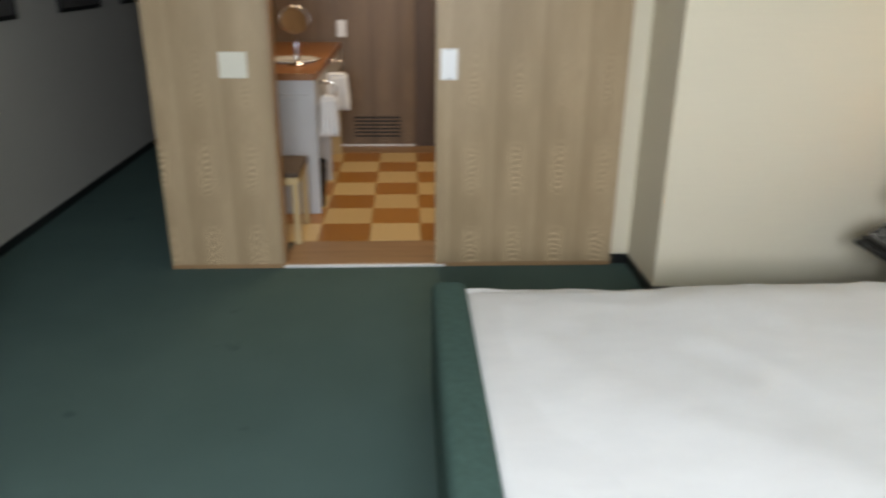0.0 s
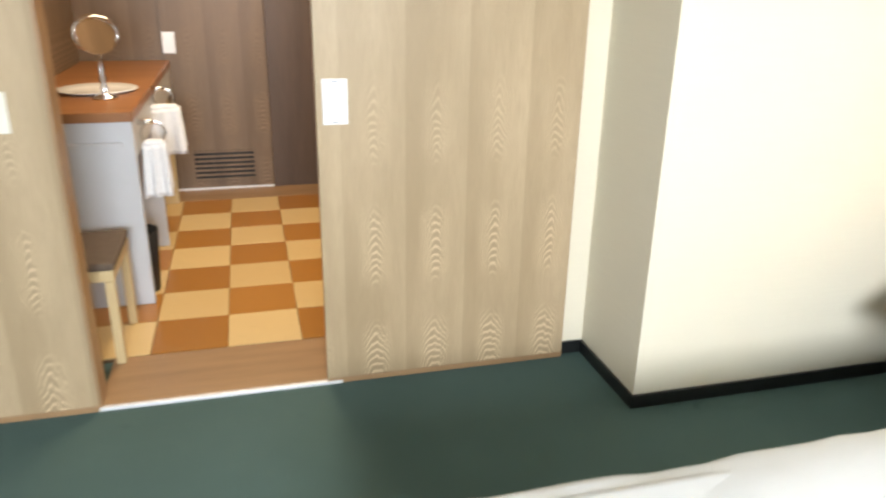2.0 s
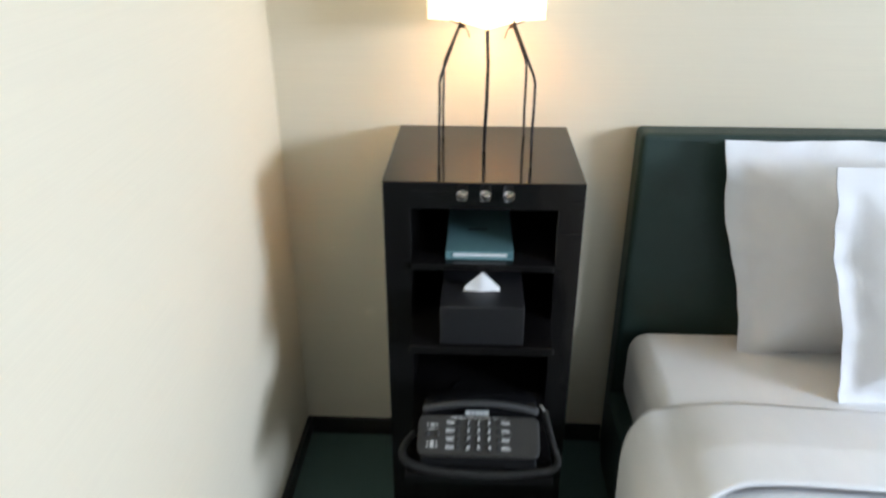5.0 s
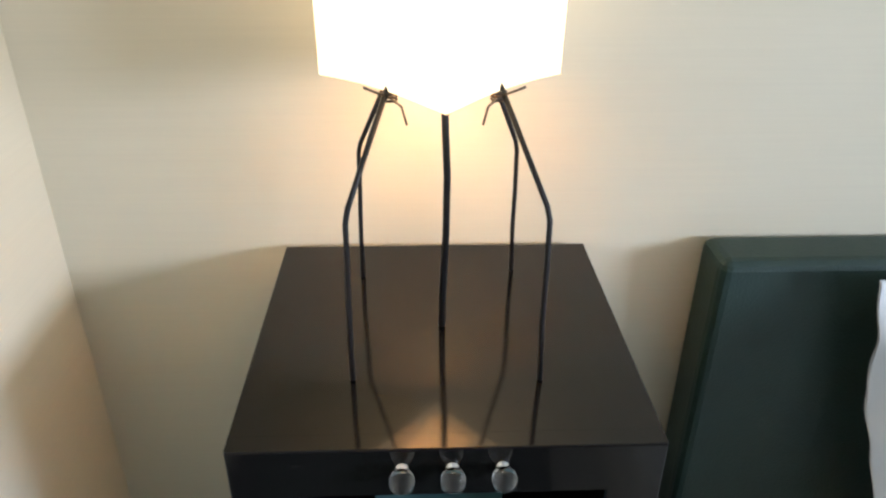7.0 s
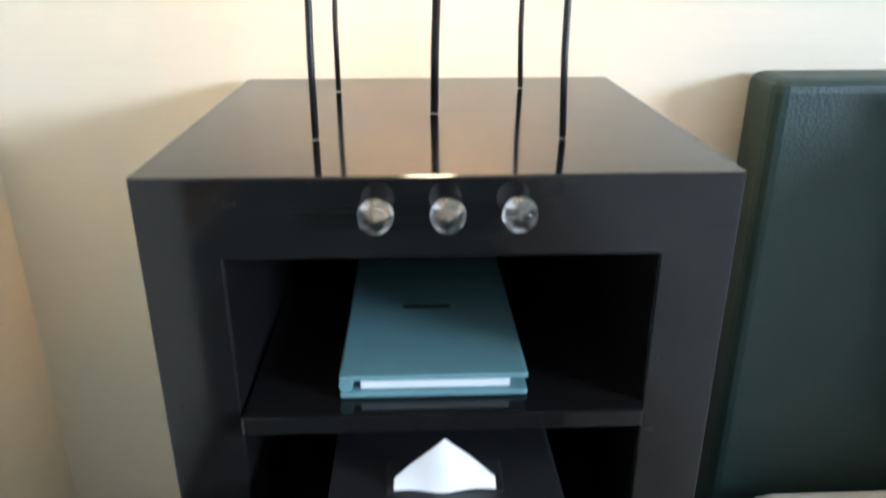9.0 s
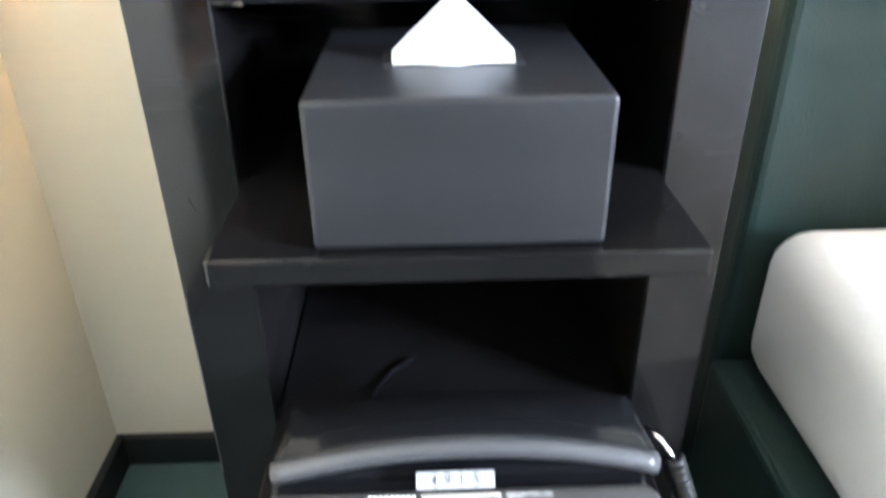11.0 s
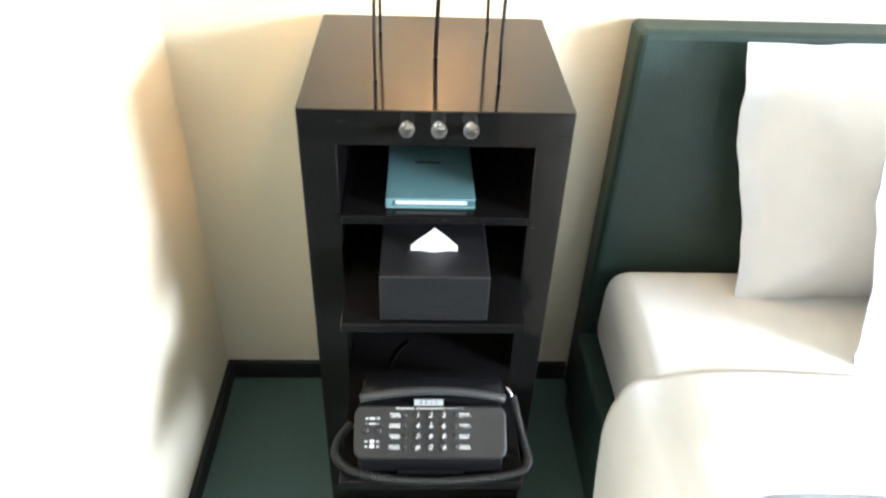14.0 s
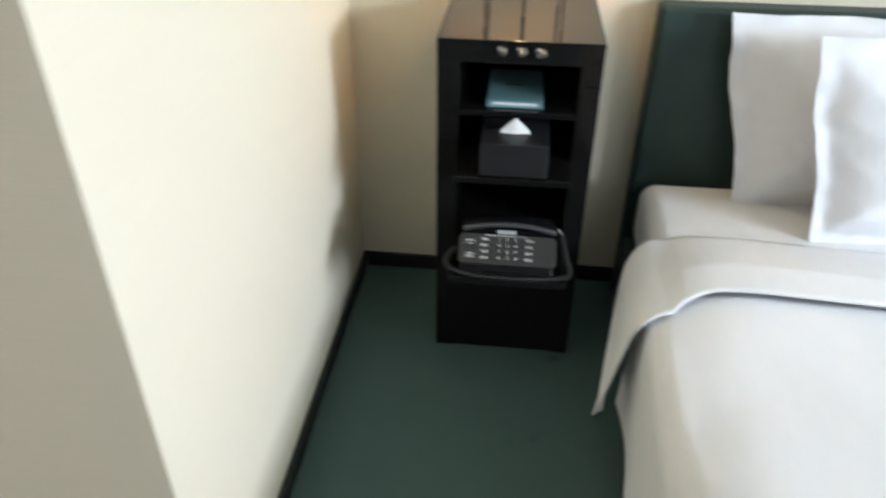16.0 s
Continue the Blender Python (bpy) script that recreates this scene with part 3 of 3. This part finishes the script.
def pillow(name, centre, lean, turn, w, h, t, label, shear=0.0, drop=0.0):
    """A stuffed pillow with a flat flange, standing on its long edge."""
    p = thing(name, centre, label, "pillow", "pillows")
    m = pose(*centre, 0, lean, turn)

    def shape(side):
        def at(u, v):
            a, b = u * 2 - 1, v * 2 - 1
            da, db = (1 - abs(a)) * w / 2, (1 - abs(b)) * h / 2
            d = min(da, db)
            k = max(0.0, d - 0.032)
            soft = 1 - math.exp(-k / 0.06)
            dome = max(0.0, (1 - abs(a) ** 2.6) * (1 - abs(b) ** 2.6)) ** 0.4
            bulge = 0.002 + t / 2 * soft * dome * (1.05 - 0.15 * b)
            wr = 0.004 * noise.noise((a * 3 + centre[0] * 9, b * 3, 2.0 + side)) + 0.004 * noise.noise((a * 8, b * 7, centre[1] * 5))
            flap = 0.016 * noise.noise((a * 5, b * 5, 7.0 + centre[0])) * (1 - min(1.0, d / 0.05))
            y = a * w / 2 * (1 + 0.015 * math.sin(b * 5)) + shear * b * h / 2 * max(0.0, a)
            z = b * h / 2 * (1 + 0.02 * math.sin(a * 4 + 1)) + drop * (a - 1) * (0.5 + 0.5 * b)
            return m @ Vector((side * bulge + wr * min(1.0, d / 0.05) + flap, y, z))
        return at
    bm = grid(bmesh.new(), 60, 48, shape(1))
    grid(bm, 60, 48, shape(-1))
    part("case", bm, PILLOW, p, smooth=True)
    return p


pillow("pillow", (1.160, -1.365, 0.675), 8, 3, 0.72, 0.54, 0.15, "white pillow with a flat hem leaning on the headboard", 0.20, 0.02)
pillow("pillow", (0.985, -1.515, 0.688), 7, 5, 0.72, 0.53, 0.16, "white pillow with a flat hem propped before another pillow", 0.20, 0.01)
pillow("pillow", (1.160, -2.14, 0.675), 8, -2, 0.72, 0.54, 0.15, "white pillow with a flat hem leaning on the headboard")

duv = thing("duvet", (-0.1, -1.7, 0.43), "white duvet spread over the bed with its top turned back", "duvet")
EDGE = 1.75


def over_edge(s, low, out, lift):
    """Height and reach of the cover where it falls over the bed's side, s from 0 to 1."""
    a = min(1.0, s * 2.6) * math.pi / 2
    drop = 0.06 * (1 - math.cos(a)) + max(0.0, s - 0.385) / 0.615 * (0.455 - 0.06 - low)
    return -2.56 + EDGE + 0.050 * math.sin(a) + out * s, 0.437 + lift - drop


def cover_at(u, v):
    x, run = -1.056 + 1.711 * u, v * 2.35
    w = sheet_wave(x, run, 0.010) + 0.016 * noise.noise((x * 1.3, run * 1.1, 9.0))
    if run < EDGE:
        k = max(0.0, (run - EDGE + 0.16) / 0.16)
        foot = max(0.0, (0.1 - x) / 1.15)
        return (x, -2.56 + run, 0.457 - 0.02 * k * k - 0.018 * foot - 0.03 * foot ** 12 + w)
    s = (run - EDGE) / (2.35 - EDGE)
    y, z = over_edge(s, 0.10, 0.02, -0.018 * max(0.0, (0.1 - x) / 1.15))
    return (x, y + w * 0.8 + 0.018 * s * math.sin(x * 9.0), z + w)


def flap_at(u, v):
    """The turned-back top edge; its corner hangs to a point beside the bed."""
    run = v * 2.22
    xa, xb = 0.895, 0.625
    w = sheet_wave(xb, run, 0.008)
    if run < EDGE:
        x = xb + (xa - xb) * u + 0.008 * math.sin(run * 5)
        k = max(0.0, (run - EDGE + 0.12) / 0.12)
        return (x, -2.56 + run, 0.480 - 0.035 * max(0.0, u * 1.6 - 0.6) - 0.02 * k * k + w) if k == 0 else (x - 0.05 * k * k * (1 - u), -2.56 + run, 0.480 - 0.035 * max(0.0, u * 1.6 - 0.6) - 0.02 * k * k + w)
    s = (run - EDGE) / (2.22 - EDGE)
    y, z = over_edge(s, 0.17, 0.085, 0.018)
    xa, xb = xa + (0.555 - xa) * s ** 1.4, (xb - 0.05) + (0.525 - xb + 0.05) * s
    return (xb + (xa - xb) * u, y + 0.010 * math.sin(u * 5 + 1) * s, z - 0.02 * u * (1 - s) + w)


for nm, fn, cells, thick in (("cover", cover_at, (80, 80), 0.03), ("turned_back_edge", flap_at, (24, 90), 0.007)):
    ob = part(nm, grid(bmesh.new(), *cells, fn), LINEN, duv, smooth=True)
    md = ob.modifiers.new("thick", "SOLIDIFY")
    md.thickness, md.offset = thick, -1

for ob in [o for o in scene.objects if o.parent is None and o.name.split(".")[0] in ("bed", "mattress", "pillow", "duvet")]:
    settle(ob, ob.location / K + Vector((0.05, -0.045, 0.0)))

# ---------------------------------------------------------------- bedside cabinet
CX, CB, CL, CR, CT = 0.978, 1.346, -0.292, -0.677, 0.924
cab = thing("bedside_cabinet", (1.1, -0.45, 0), "tall black lacquered bedside cabinet with open shelves", "cabinet")
OL, OR = -0.345, -0.627
ff = bmesh.new()
outer = [(CL, 0.0), (CL, CT), (CR, CT), (CR, 0.0)]
inner = [(OL, 0.0), (OL, 0.869), (OR, 0.869), (OR, 0.0)]
for (a, b), (c, d) in zip(zip(outer, outer[1:]), zip(inner, inner[1:])):
    q = [[ff.verts.new((x, *p)) for p in (a, b, d, c)] for x in (CX, CX + 0.02)]
    ff.faces.new(q[0])
    ff.faces.new(q[1][::-1])
    for i in (0, 2):
        ff.faces.new((q[0][i], q[1][i], q[1][i + 1], q[0][i + 1]))
bmesh.ops.remove_doubles(ff, verts=ff.verts, dist=1e-5)
rim_edges = [e for e in ff.edges if len(e.link_faces) == 2 and e.calc_face_angle(0) > 1.0 and all(v.co.x < CX + 0.001 for v in e.verts)]
bmesh.ops.bevel(ff, geom=rim_edges, offset=0.0018, segments=2, affect="EDGES", profile=0.5)
part("front_frame", ff, LACQUER, cab)
part("top", boxed(CX + 0.0202, CB, CR, CL, 0.905, CT), LACQUER, cab)
part("side_panel", boxed(CX + 0.0202, CB, OL, CL, 0.0, 0.9048), LACQUER, cab)
part("side_panel", boxed(CX + 0.0202, CB, CR, OR, 0.0, 0.9048), LACQUER, cab)
part("back_panel", boxed(CB - 0.012, CB - 0.001, OR, OL, 0.0, 0.904), LACQUER, cab)
part("upper_shelf", boxed(CX - 0.010, CB - 0.013, OR + 0.001, OL - 0.001, 0.741, 0.756, 0.002), LACQUER, cab)
part("middle_shelf", boxed(0.873, CB - 0.013, OR + 0.002, OL - 0.002, 0.609, 0.6255, 0.002), LACQUER, cab)
part("telephone_tray", boxed(0.742, CB - 0.013, OR + 0.001, OL - 0.001, 0.405, 0.424, 0.002), LACQUER, cab)
part("plinth_front", boxed(CX + 0.003, CX + 0.02, OR, OL, 0.0, 0.404, 0.001), LACQUER, cab)
for y in (OL - 0.006, OR + 0.006):
    for z in (0.736, 0.603):
        part("shelf_pin", boxed(CX + 0.03, CX + 0.045, y - 0.006, y + 0.006, z - 0.004, z + 0.0045, 0.001), CHROME, cab)
for y in (-0.444, -0.488, -0.532):
    k = part("knob", lathe(bmesh.new(), [(0.002, 0.0), (0.0068, 0.002), (0.0102, 0.006), (0.0112, 0.011), (0.0102, 0.016), (0.0068, 0.020), (0.002, 0.022)], (CX - 0.006, y, 0.904), 24, (-1, 0, 0)), CRYSTAL, cab, "round crystal knob")
    part("stem", lathe(bmesh.new(), [(0.006, 0.0), (0.006, 0.004), (0.004, 0.005), (0.004, 0.010)], (CX + 0.001, y, 0.904), 16, (-1, 0, 0)), CHROME, k)

# book folder
bk = thing("folder", (1.03, -0.44, 0.743), "teal leatherette folder lying on the upper shelf", "folder")
part("cover", boxed(0.955, 1.15, -0.500, -0.381, 0.7435, 0.7475, 0.0015), TEAL, bk)
part("cover", boxed(0.955, 1.15, -0.500, -0.381, 0.756, 0.760, 0.0015), TEAL, bk)
part("spine", boxed(1.146, 1.152, -0.494, -0.381, 0.7475, 0.756, 0.001), TEAL, bk)
part("page_block", boxed(0.960, 1.145, -0.489, -0.394, 0.748, 0.7555), PAPER, bk)
part("fold", tube(bmesh.new(), [(0.957, -0.385, 0.7517), (1.146, -0.385, 0.7517)], 0.0045, 8), TEAL, bk)
part("title", boxed(1.05, 1.056, -0.455, -0.42, 0.760, 0.7603), INK_DARK, bk)

settle(bk, (1.0705, -0.479, 0.756), (1.1, 1.13, 1.1))

# tissue box
tb = thing("tissue_box", (0.92, -0.45, 0.632), "black leatherette tissue box with a folded white tissue", "tissue box")
TBF = 0.845
part("cover", boxed(TBF, TBF + 0.145, -0.524, -0.377, 0.633, 0.710, 0.0025), BOXLEATHER, tb)
part("slot", boxed(TBF + 0.055, TBF + 0.085, -0.487, -0.413, 0.7095, 0.7108, 0.0005), BLACK, tb)
bm = bmesh.new()
ts = 0.032


def tissue_at(u, v):
    a = u * 2 - 1
    z = 0.7105 + v * (0.005 + 0.031 * (1 - abs(a)))
    return (TBF + 0.056 + 0.006 * math.sin(v * 1.5) + 0.0015 * math.sin(u * 9), -0.450 + a * ts, z)


grid(bm, 20, 8, tissue_at)
grid(bm, 20, 8, lambda u, v: Vector(tissue_at(u, v)) + Vector((0.012 * (1 - v) + 0.001, 0, 0)))
part("tissue", bm, TISSUE, tb, "folded white paper tissue")

settle(tb, (0.963, -0.4856, 0.6255), (1.09, 1.09, 1.09))

# ---------------------------------------------------------------- telephone
ph = thing("telephone", (0.80, -0.45, 0.424), "black hotel desk telephone with printed speed keys and coiled cord", "telephone")
PF, PB, ZF, ZB = 0.742, 0.802, 0.452, 0.500     # lower and upper edge of the key plate
YL, YR = -0.333, -0.567
sl = math.atan2(ZB - ZF, PB - PF)
M = Matrix.Translation(((PF + PB) / 2, (YL + YR) / 2, (ZF + ZB) / 2)) @ Matrix.Rotation(-math.pi / 2, 4, "Z") @ Matrix.Rotation(sl, 4, "X")
PW, PL = YL - YR, math.hypot(PB - PF, ZB - ZF)


def on_plate(bm, lift=0.0):
    bmesh.ops.transform(bm, matrix=M @ Matrix.Translation((0, 0, lift)), verts=bm.verts)
    return bm


def slab(w, h, r, z0, z1, cx=0.0, cy=0.0):
    """A plate with round corners in the plane of the keys."""
    bm = bmesh.new()
    out = []
    for sx, sy, a0 in ((1, 1, 0), (-1, 1, 90), (-1, -1, 180), (1, -1, 270)):
        for k in range(5):
            a = radians(a0 + k * 22.5)
            out.append((cx + sx * (w / 2 - r) + r * math.cos(a), cy + sy * (h / 2 - r) + r * math.sin(a)))
    lo = [bm.verts.new((x, y, z0)) for x, y in out]
    hi = [bm.verts.new((x, y, z1)) for x, y in out]
    n = len(out)
    bm.faces.new(lo[::-1])
    top = bm.faces.new(hi)
    for i in range(n):
        bm.faces.new((lo[i], lo[(i + 1) % n], hi[(i + 1) % n], hi[i]))
    bmesh.ops.bevel(bm, geom=list(top.edges), offset=min(0.003, (z1 - z0) * 0.4), segments=2, affect="EDGES", profile=0.5)
    return bm


body_out = [(0.735, 0.426), (0.895, 0.426), (0.895, 0.476), (0.815, 0.495), (0.80, 0.490), (0.745, 0.444)]
part("body", prism(bmesh.new(), body_out, YR + 0.006, YL - 0.006, 0.004), PHONE_GLOSS, ph)
plate = part("key_plate", on_plate(slab(PW, PL, 0.014, -0.012, 0.0)), PHONE, ph, "charcoal key plate")
# card drawer under the plate
part("card_drawer", prism(bmesh.new(), [(0.730, 0.428), (0.737, 0.428), (0.737, 0.436), (0.730, 0.436)], -0.50, -0.40, 0.001), PHONE_GLOSS, ph)

KX, KY = 0.0198, 0.0155
rows_ = ("123", "456", "789", "#0*")
top_v = PL / 2 - 0.0135
for r, row in enumerate(rows_):
    for c, ch in enumerate(row):
        x, y = (c - 1) * KX - 0.0005, top_v - r * KY
        k = part("key", on_plate(lathe(bmesh.new(), [(0.0064, 0.0), (0.0062, 0.002), (0.005, 0.0034), (0.002, 0.004)], (x, y, 0), 16)), KEYCAP, plate)
        part("numeral", on_plate(letters(ch, 0.016 if ch == "*" else 0.0105, Matrix.Translation((x, y - (0.0035 if ch == "*" else 0), 0.0041)), lean=0.25)), INK, plate)
for r in range(4):
    y = top_v - r * KY
    for x, s in ((-0.040, -1), (0.038, 1)):
        part("speed_key", on_plate(lathe(bmesh.new(), [(0.0043, 0.0), (0.0042, 0.0015), (0.003, 0.0026), (0.001, 0.003)], (x, y, 0), 14)), KEYCAP, plate)
        for dy, w, hh in ((0.0018, 0.016, 0.0024), (-0.0017, 0.014 + 0.003 * (r % 2), 0.0018)):
            if s > 0 and dy < 0 and r < 2:
                part("lettering", on_plate(letters(("ROOM SERVICE", "HOUSEKEEPING")[r], 0.0026, Matrix.Translation((x + 0.0065, y + dy, 0.0002)), "LEFT")), INK, plate)
                continue
            n = 4 if dy > 0 else 1
            for q in range(n):
                ww = w / n
                x0 = x + s * 0.0065 + (q * ww if s > 0 else -w + q * ww)
                part("lettering", on_plate(boxed(x0, x0 + ww * (0.72 if n > 1 else 1), y + dy - hh / 2, y + dy + hh / 2, 0.0, 0.0003)), INK, plate)
# line keys and lamps
part("line_well", on_plate(slab(0.030, 0.009, 0.004, 0.0, 0.0006, -0.089, 0.003)), BLACK, plate)
for x in (-0.099, -0.080):
    part("line_key", on_plate(lathe(bmesh.new(), [(0.0058, 0.0), (0.0055, 0.002), (0.003, 0.0034), (0.001, 0.0036)], (x, 0.003, 0), 16)), KEYCAP, plate)
for ch, x in (("1", -0.099), ("2", -0.080)):
    part("numeral", on_plate(letters(ch, 0.0045, Matrix.Translation((x, 0.0125, 0.0002)))), INK, plate)
part("lettering", on_plate(boxed(-0.095, -0.084, 0.0113, 0.0132, 0, 0.0003)), INK, plate)
part("lettering", on_plate(boxed(-0.0935, -0.085, 0.0185, 0.0215, 0, 0.0003)), INK, plate)
for x in (-0.098, -0.0805):
    for y, c in ((0.020, KEYCAP), (-0.0135, KEYCAP), (-0.0205, KEYCAP)):
        part("indicator", on_plate(slab(0.0045, 0.0022, 0.001, 0, 0.0006, x, y)), PLATE_METAL, plate)
part("lettering", on_plate(boxed(-0.0925, -0.086, -0.0155, -0.0110, 0, 0.0003)), INK, plate)
part("lettering", on_plate(boxed(-0.0928, -0.0857, -0.0225, -0.0175, 0, 0.0003)), INK, plate)
# message lamp and room number card
part("message_lamp", on_plate(slab(0.046, 0.0032, 0.0015, 0.0, 0.0016, 0.0, PL / 2 - 0.0035)), CHROME, plate, "silver message lamp")
part("lettering", on_plate(letters("MESSAGE / VOICE MAIL", 0.0026, Matrix.Translation((0.026, PL / 2 - 0.0035, 0.0002)), "LEFT")), INK, plate)
for q in range(9):
    part("lettering", on_plate(boxed(-0.053 + q * 0.0031, -0.0507 + q * 0.0031, PL / 2 - 0.0048, PL / 2 - 0.0024, 0, 0.0003)), INK, plate)
CM = Matrix.Translation((0.8055, -0.447, 0.5045)) @ Matrix.Rotation(-math.pi / 2, 4, "Z") @ Matrix.Rotation(radians(52), 4, "X")
card = boxed(-0.0225, 0.0225, -0.0045, 0.0045, -0.001, 0.001)
bmesh.ops.transform(card, matrix=CM, verts=card.verts)
cardp = part("number_card", card, CARD, ph, "white room number card")
for ch, x in zip("4915", (-0.0125, -0.0045, 0.0035, 0.012)):
    part("numeral", letters(ch, 0.0092, CM @ Matrix.Translation((x, 0, 0.0012))), INK_DARK, cardp)

# handset: an arched bar lying across the back of the telephone
hs, rim = bmesh.new(), []
sect = [(-0.024, -0.006), (-0.024, 0.003), (-0.019, 0.007), (0.022, 0.008), (0.026, 0.004), (0.026, -0.012), (-0.015, -0.012)]
rings = []
for i in range(33):
    s = i / 16 - 1
    y = -0.4535 - s * 0.112
    arch = 1 - s * s
    back = 1 - 0.05 * abs(s)
    rings.append([hs.verts.new((0.838 + a, (y + 0.4545) * (back if a > 0 else 1.0) - 0.4545, 0.503 + (0.018 * arch if a < 0 else 0.010 * arch) + b)) for a, b in sect])
    rim.append((0.814, y, 0.5035 + 0.018 * arch))
for a, b in zip(rings, rings[1:]):
    for j in range(len(sect)):
        f = hs.faces.new((a[j], a[(j + 1) % len(sect)], b[(j + 1) % len(sect)], b[j]))
        f.smooth = True
hs.faces.new(rings[0])
hs.faces.new(rings[-1][::-1])
hset = part("handset", hs, PHONE_GLOSS, ph, "glossy black arched handset")
# rounded front edge; its grey paints the highlight along the black handset
part("rim", tube(bmesh.new(), rim, 0.0062, 10), PHONE_RIM, hset, "rounded front rim with its highlight coloured in grey")
part("cradle", boxed(0.815, 0.872, -0.560, -0.342, 0.478, 0.503, 0.006), PHONE_GLOSS, ph)


def coil(path, r, wire, pitch, seg=9):
    """A coiled cord along a polyline, evenly wound."""
    pts = [Vector(p) for p in path]
    for _ in range(3):
        q = [pts[0]]
        for a, b in zip(pts, pts[1:]):
            q += [a * 0.75 + b * 0.25, a * 0.25 + b * 0.75]
        pts = q + [pts[-1]]
    run = [0.0]
    for a, b in zip(pts, pts[1:]):
        run.append(run[-1] + (b - a).length)
    out, n, i = [], int(run[-1] / pitch * seg), 0
    for k in range(n + 1):
        s = run[-1] * k / n
        while i < len(run) - 2 and run[i + 1] < s:
            i += 1
        f = (s - run[i]) / (run[i + 1] - run[i])
        d = (pts[i + 1] - pts[i]).normalized()
        side = Vector((0, 0, 1)).cross(d)
        side = side.normalized() if side.length > 0.05 else Vector((0, 1, 0))
        up = d.cross(side)
        a = 2 * math.pi * k / seg
        out.append(pts[i].lerp(pts[i + 1], f) + (side * math.cos(a) + up * math.sin(a)) * r)
    return tube(bmesh.new(), out, wire, 5)


cord_path = [(0.822, -0.580, 0.497), (0.806, -0.588, 0.470), (0.780, -0.598, 0.442), (0.750, -0.606, 0.4315), (0.732, -0.588, 0.4315), (0.721, -0.52, 0.4315), (0.718, -0.45, 0.4315), (0.722, -0.38, 0.4315),
             (0.735, -0.325, 0.4315), (0.760, -0.300, 0.4315), (0.79, -0.305, 0.436), (0.812, -0.325, 0.445)]
part("coiled_cord", coil(cord_path, 0.0052, 0.0019, 0.0044), CORD, ph, "coiled black telephone cord")
part("cord_tail", tube(bmesh.new(), [(0.840, -0.566, 0.506), (0.832, -0.574, 0.503), (0.822, -0.580, 0.497)], 0.002, 6), CHROME, ph)
settle(ph, (0.826, -0.484, 0.424), (1.07, 1.0, 0.96))
solo("cable", tube(bmesh.new(), [(0.960, -0.413, 0.4262), (0.980, -0.416, 0.4262), (1.002, -0.423, 0.4262), (1.025, -0.436, 0.4262), (1.042, -0.453, 0.4262)], 0.0017, 8), PHONE_GLOSS, (0.96, -0.413, 0.424), "thin black cable curving over the telephone tray", "cable", smooth=True)

# ---------------------------------------------------------------- table lamp
lp = thing("table_lamp", (1.12, -0.447, 0.904), "lit paper table lamp on thin bent iron legs", "lamp")
SZ, SX, SY, SD = 1.140, 1.150, -0.446, 0.108
legs = (((1.024, -0.365), (1.040, -0.365, 1.056), (1.092, -0.402, 1.150)), ((1.020, -0.531), (1.043, -0.533, 1.055), (1.092, -0.492, 1.150)),
        ((1.193, -0.364), (1.203, -0.365, 1.050), (1.150, -0.405, 1.150)), ((1.205, -0.529), (1.208, -0.528, 1.050), (1.152, -0.488, 1.150)))
for (fx, fy), bend, top in legs:
    mid = Vector(bend)
    foot = Vector((fx, fy, 0.905))
    pts = [foot, foot.lerp(mid, 0.35) + Vector((0.001, 0.0008, 0)), foot.lerp(mid, 0.7), mid - Vector((0, 0, 0.006)), mid.lerp(Vector(top), 0.06), Vector(top)]
    part("leg", tube(bmesh.new(), pts, 0.0024, 8), IRON, lp)
part("leg", tube(bmesh.new(), [(1.102, -0.447, 0.905), (1.098, -0.4475, 0.95), (1.092, -0.4495, 1.01), (1.088, -0.4500, 1.07), (1.084, -0.448, 1.11), (1.083, -0.4465, 1.16)], 0.0032, 8), IRON, lp)
bm = bmesh.new()
cor = [(SX - SD, SY), (SX, SY + SD), (SX + SD, SY), (SX, SY - SD)]
for i in range(4):
    a, b = cor[i], cor[(i + 1) % 4]

    def wallp(u, v, a=a, b=b):
        bow = 0.004 * math.sin(u * math.pi)
        x, y = a[0] + (b[0] - a[0]) * u, a[1] + (b[1] - a[1]) * u
        k = 1 + 0.03 * v
        return (SX + (x - SX) * k, SY + (y - SY) * k, SZ + bow + 0.26 * v)
    grid(bm, 8, 6, wallp)
bmesh.ops.remove_doubles(bm, verts=bm.verts, dist=0.0005)
sh = part("shade", bm, SHADE, lp, "glowing cream paper shade")
md = sh.modifiers.new("thick", "SOLIDIFY")
md.thickness = 0.0015
for y, sgn in ((-0.402, 1), (-0.492, -1)):
    tw = bmesh.new()
    for k in range(3):
        tube(tw, [(1.092 + 0.006 * math.cos(a), y + 0.006 * math.sin(a), 1.136 + k * 0.003) for a in (2 * math.pi * q / 12 for q in range(12))], 0.0012, 5, True)
    tube(tw, [(1.088, y, 1.139), (1.080, y + 0.012 * sgn, 1.146), (1.078, y + 0.020 * sgn, 1.150)], 0.0011, 5)
    tube(tw, [(1.088, y, 1.139), (1.078, y - 0.010 * sgn, 1.134), (1.074, y - 0.014 * sgn, 1.120)], 0.0011, 5)
    part("twine", tw, TWINE, lp, "knotted brown twine")
settle(lp, (1.183, -0.4855, CT), (1.15, 1.09, 1.10))
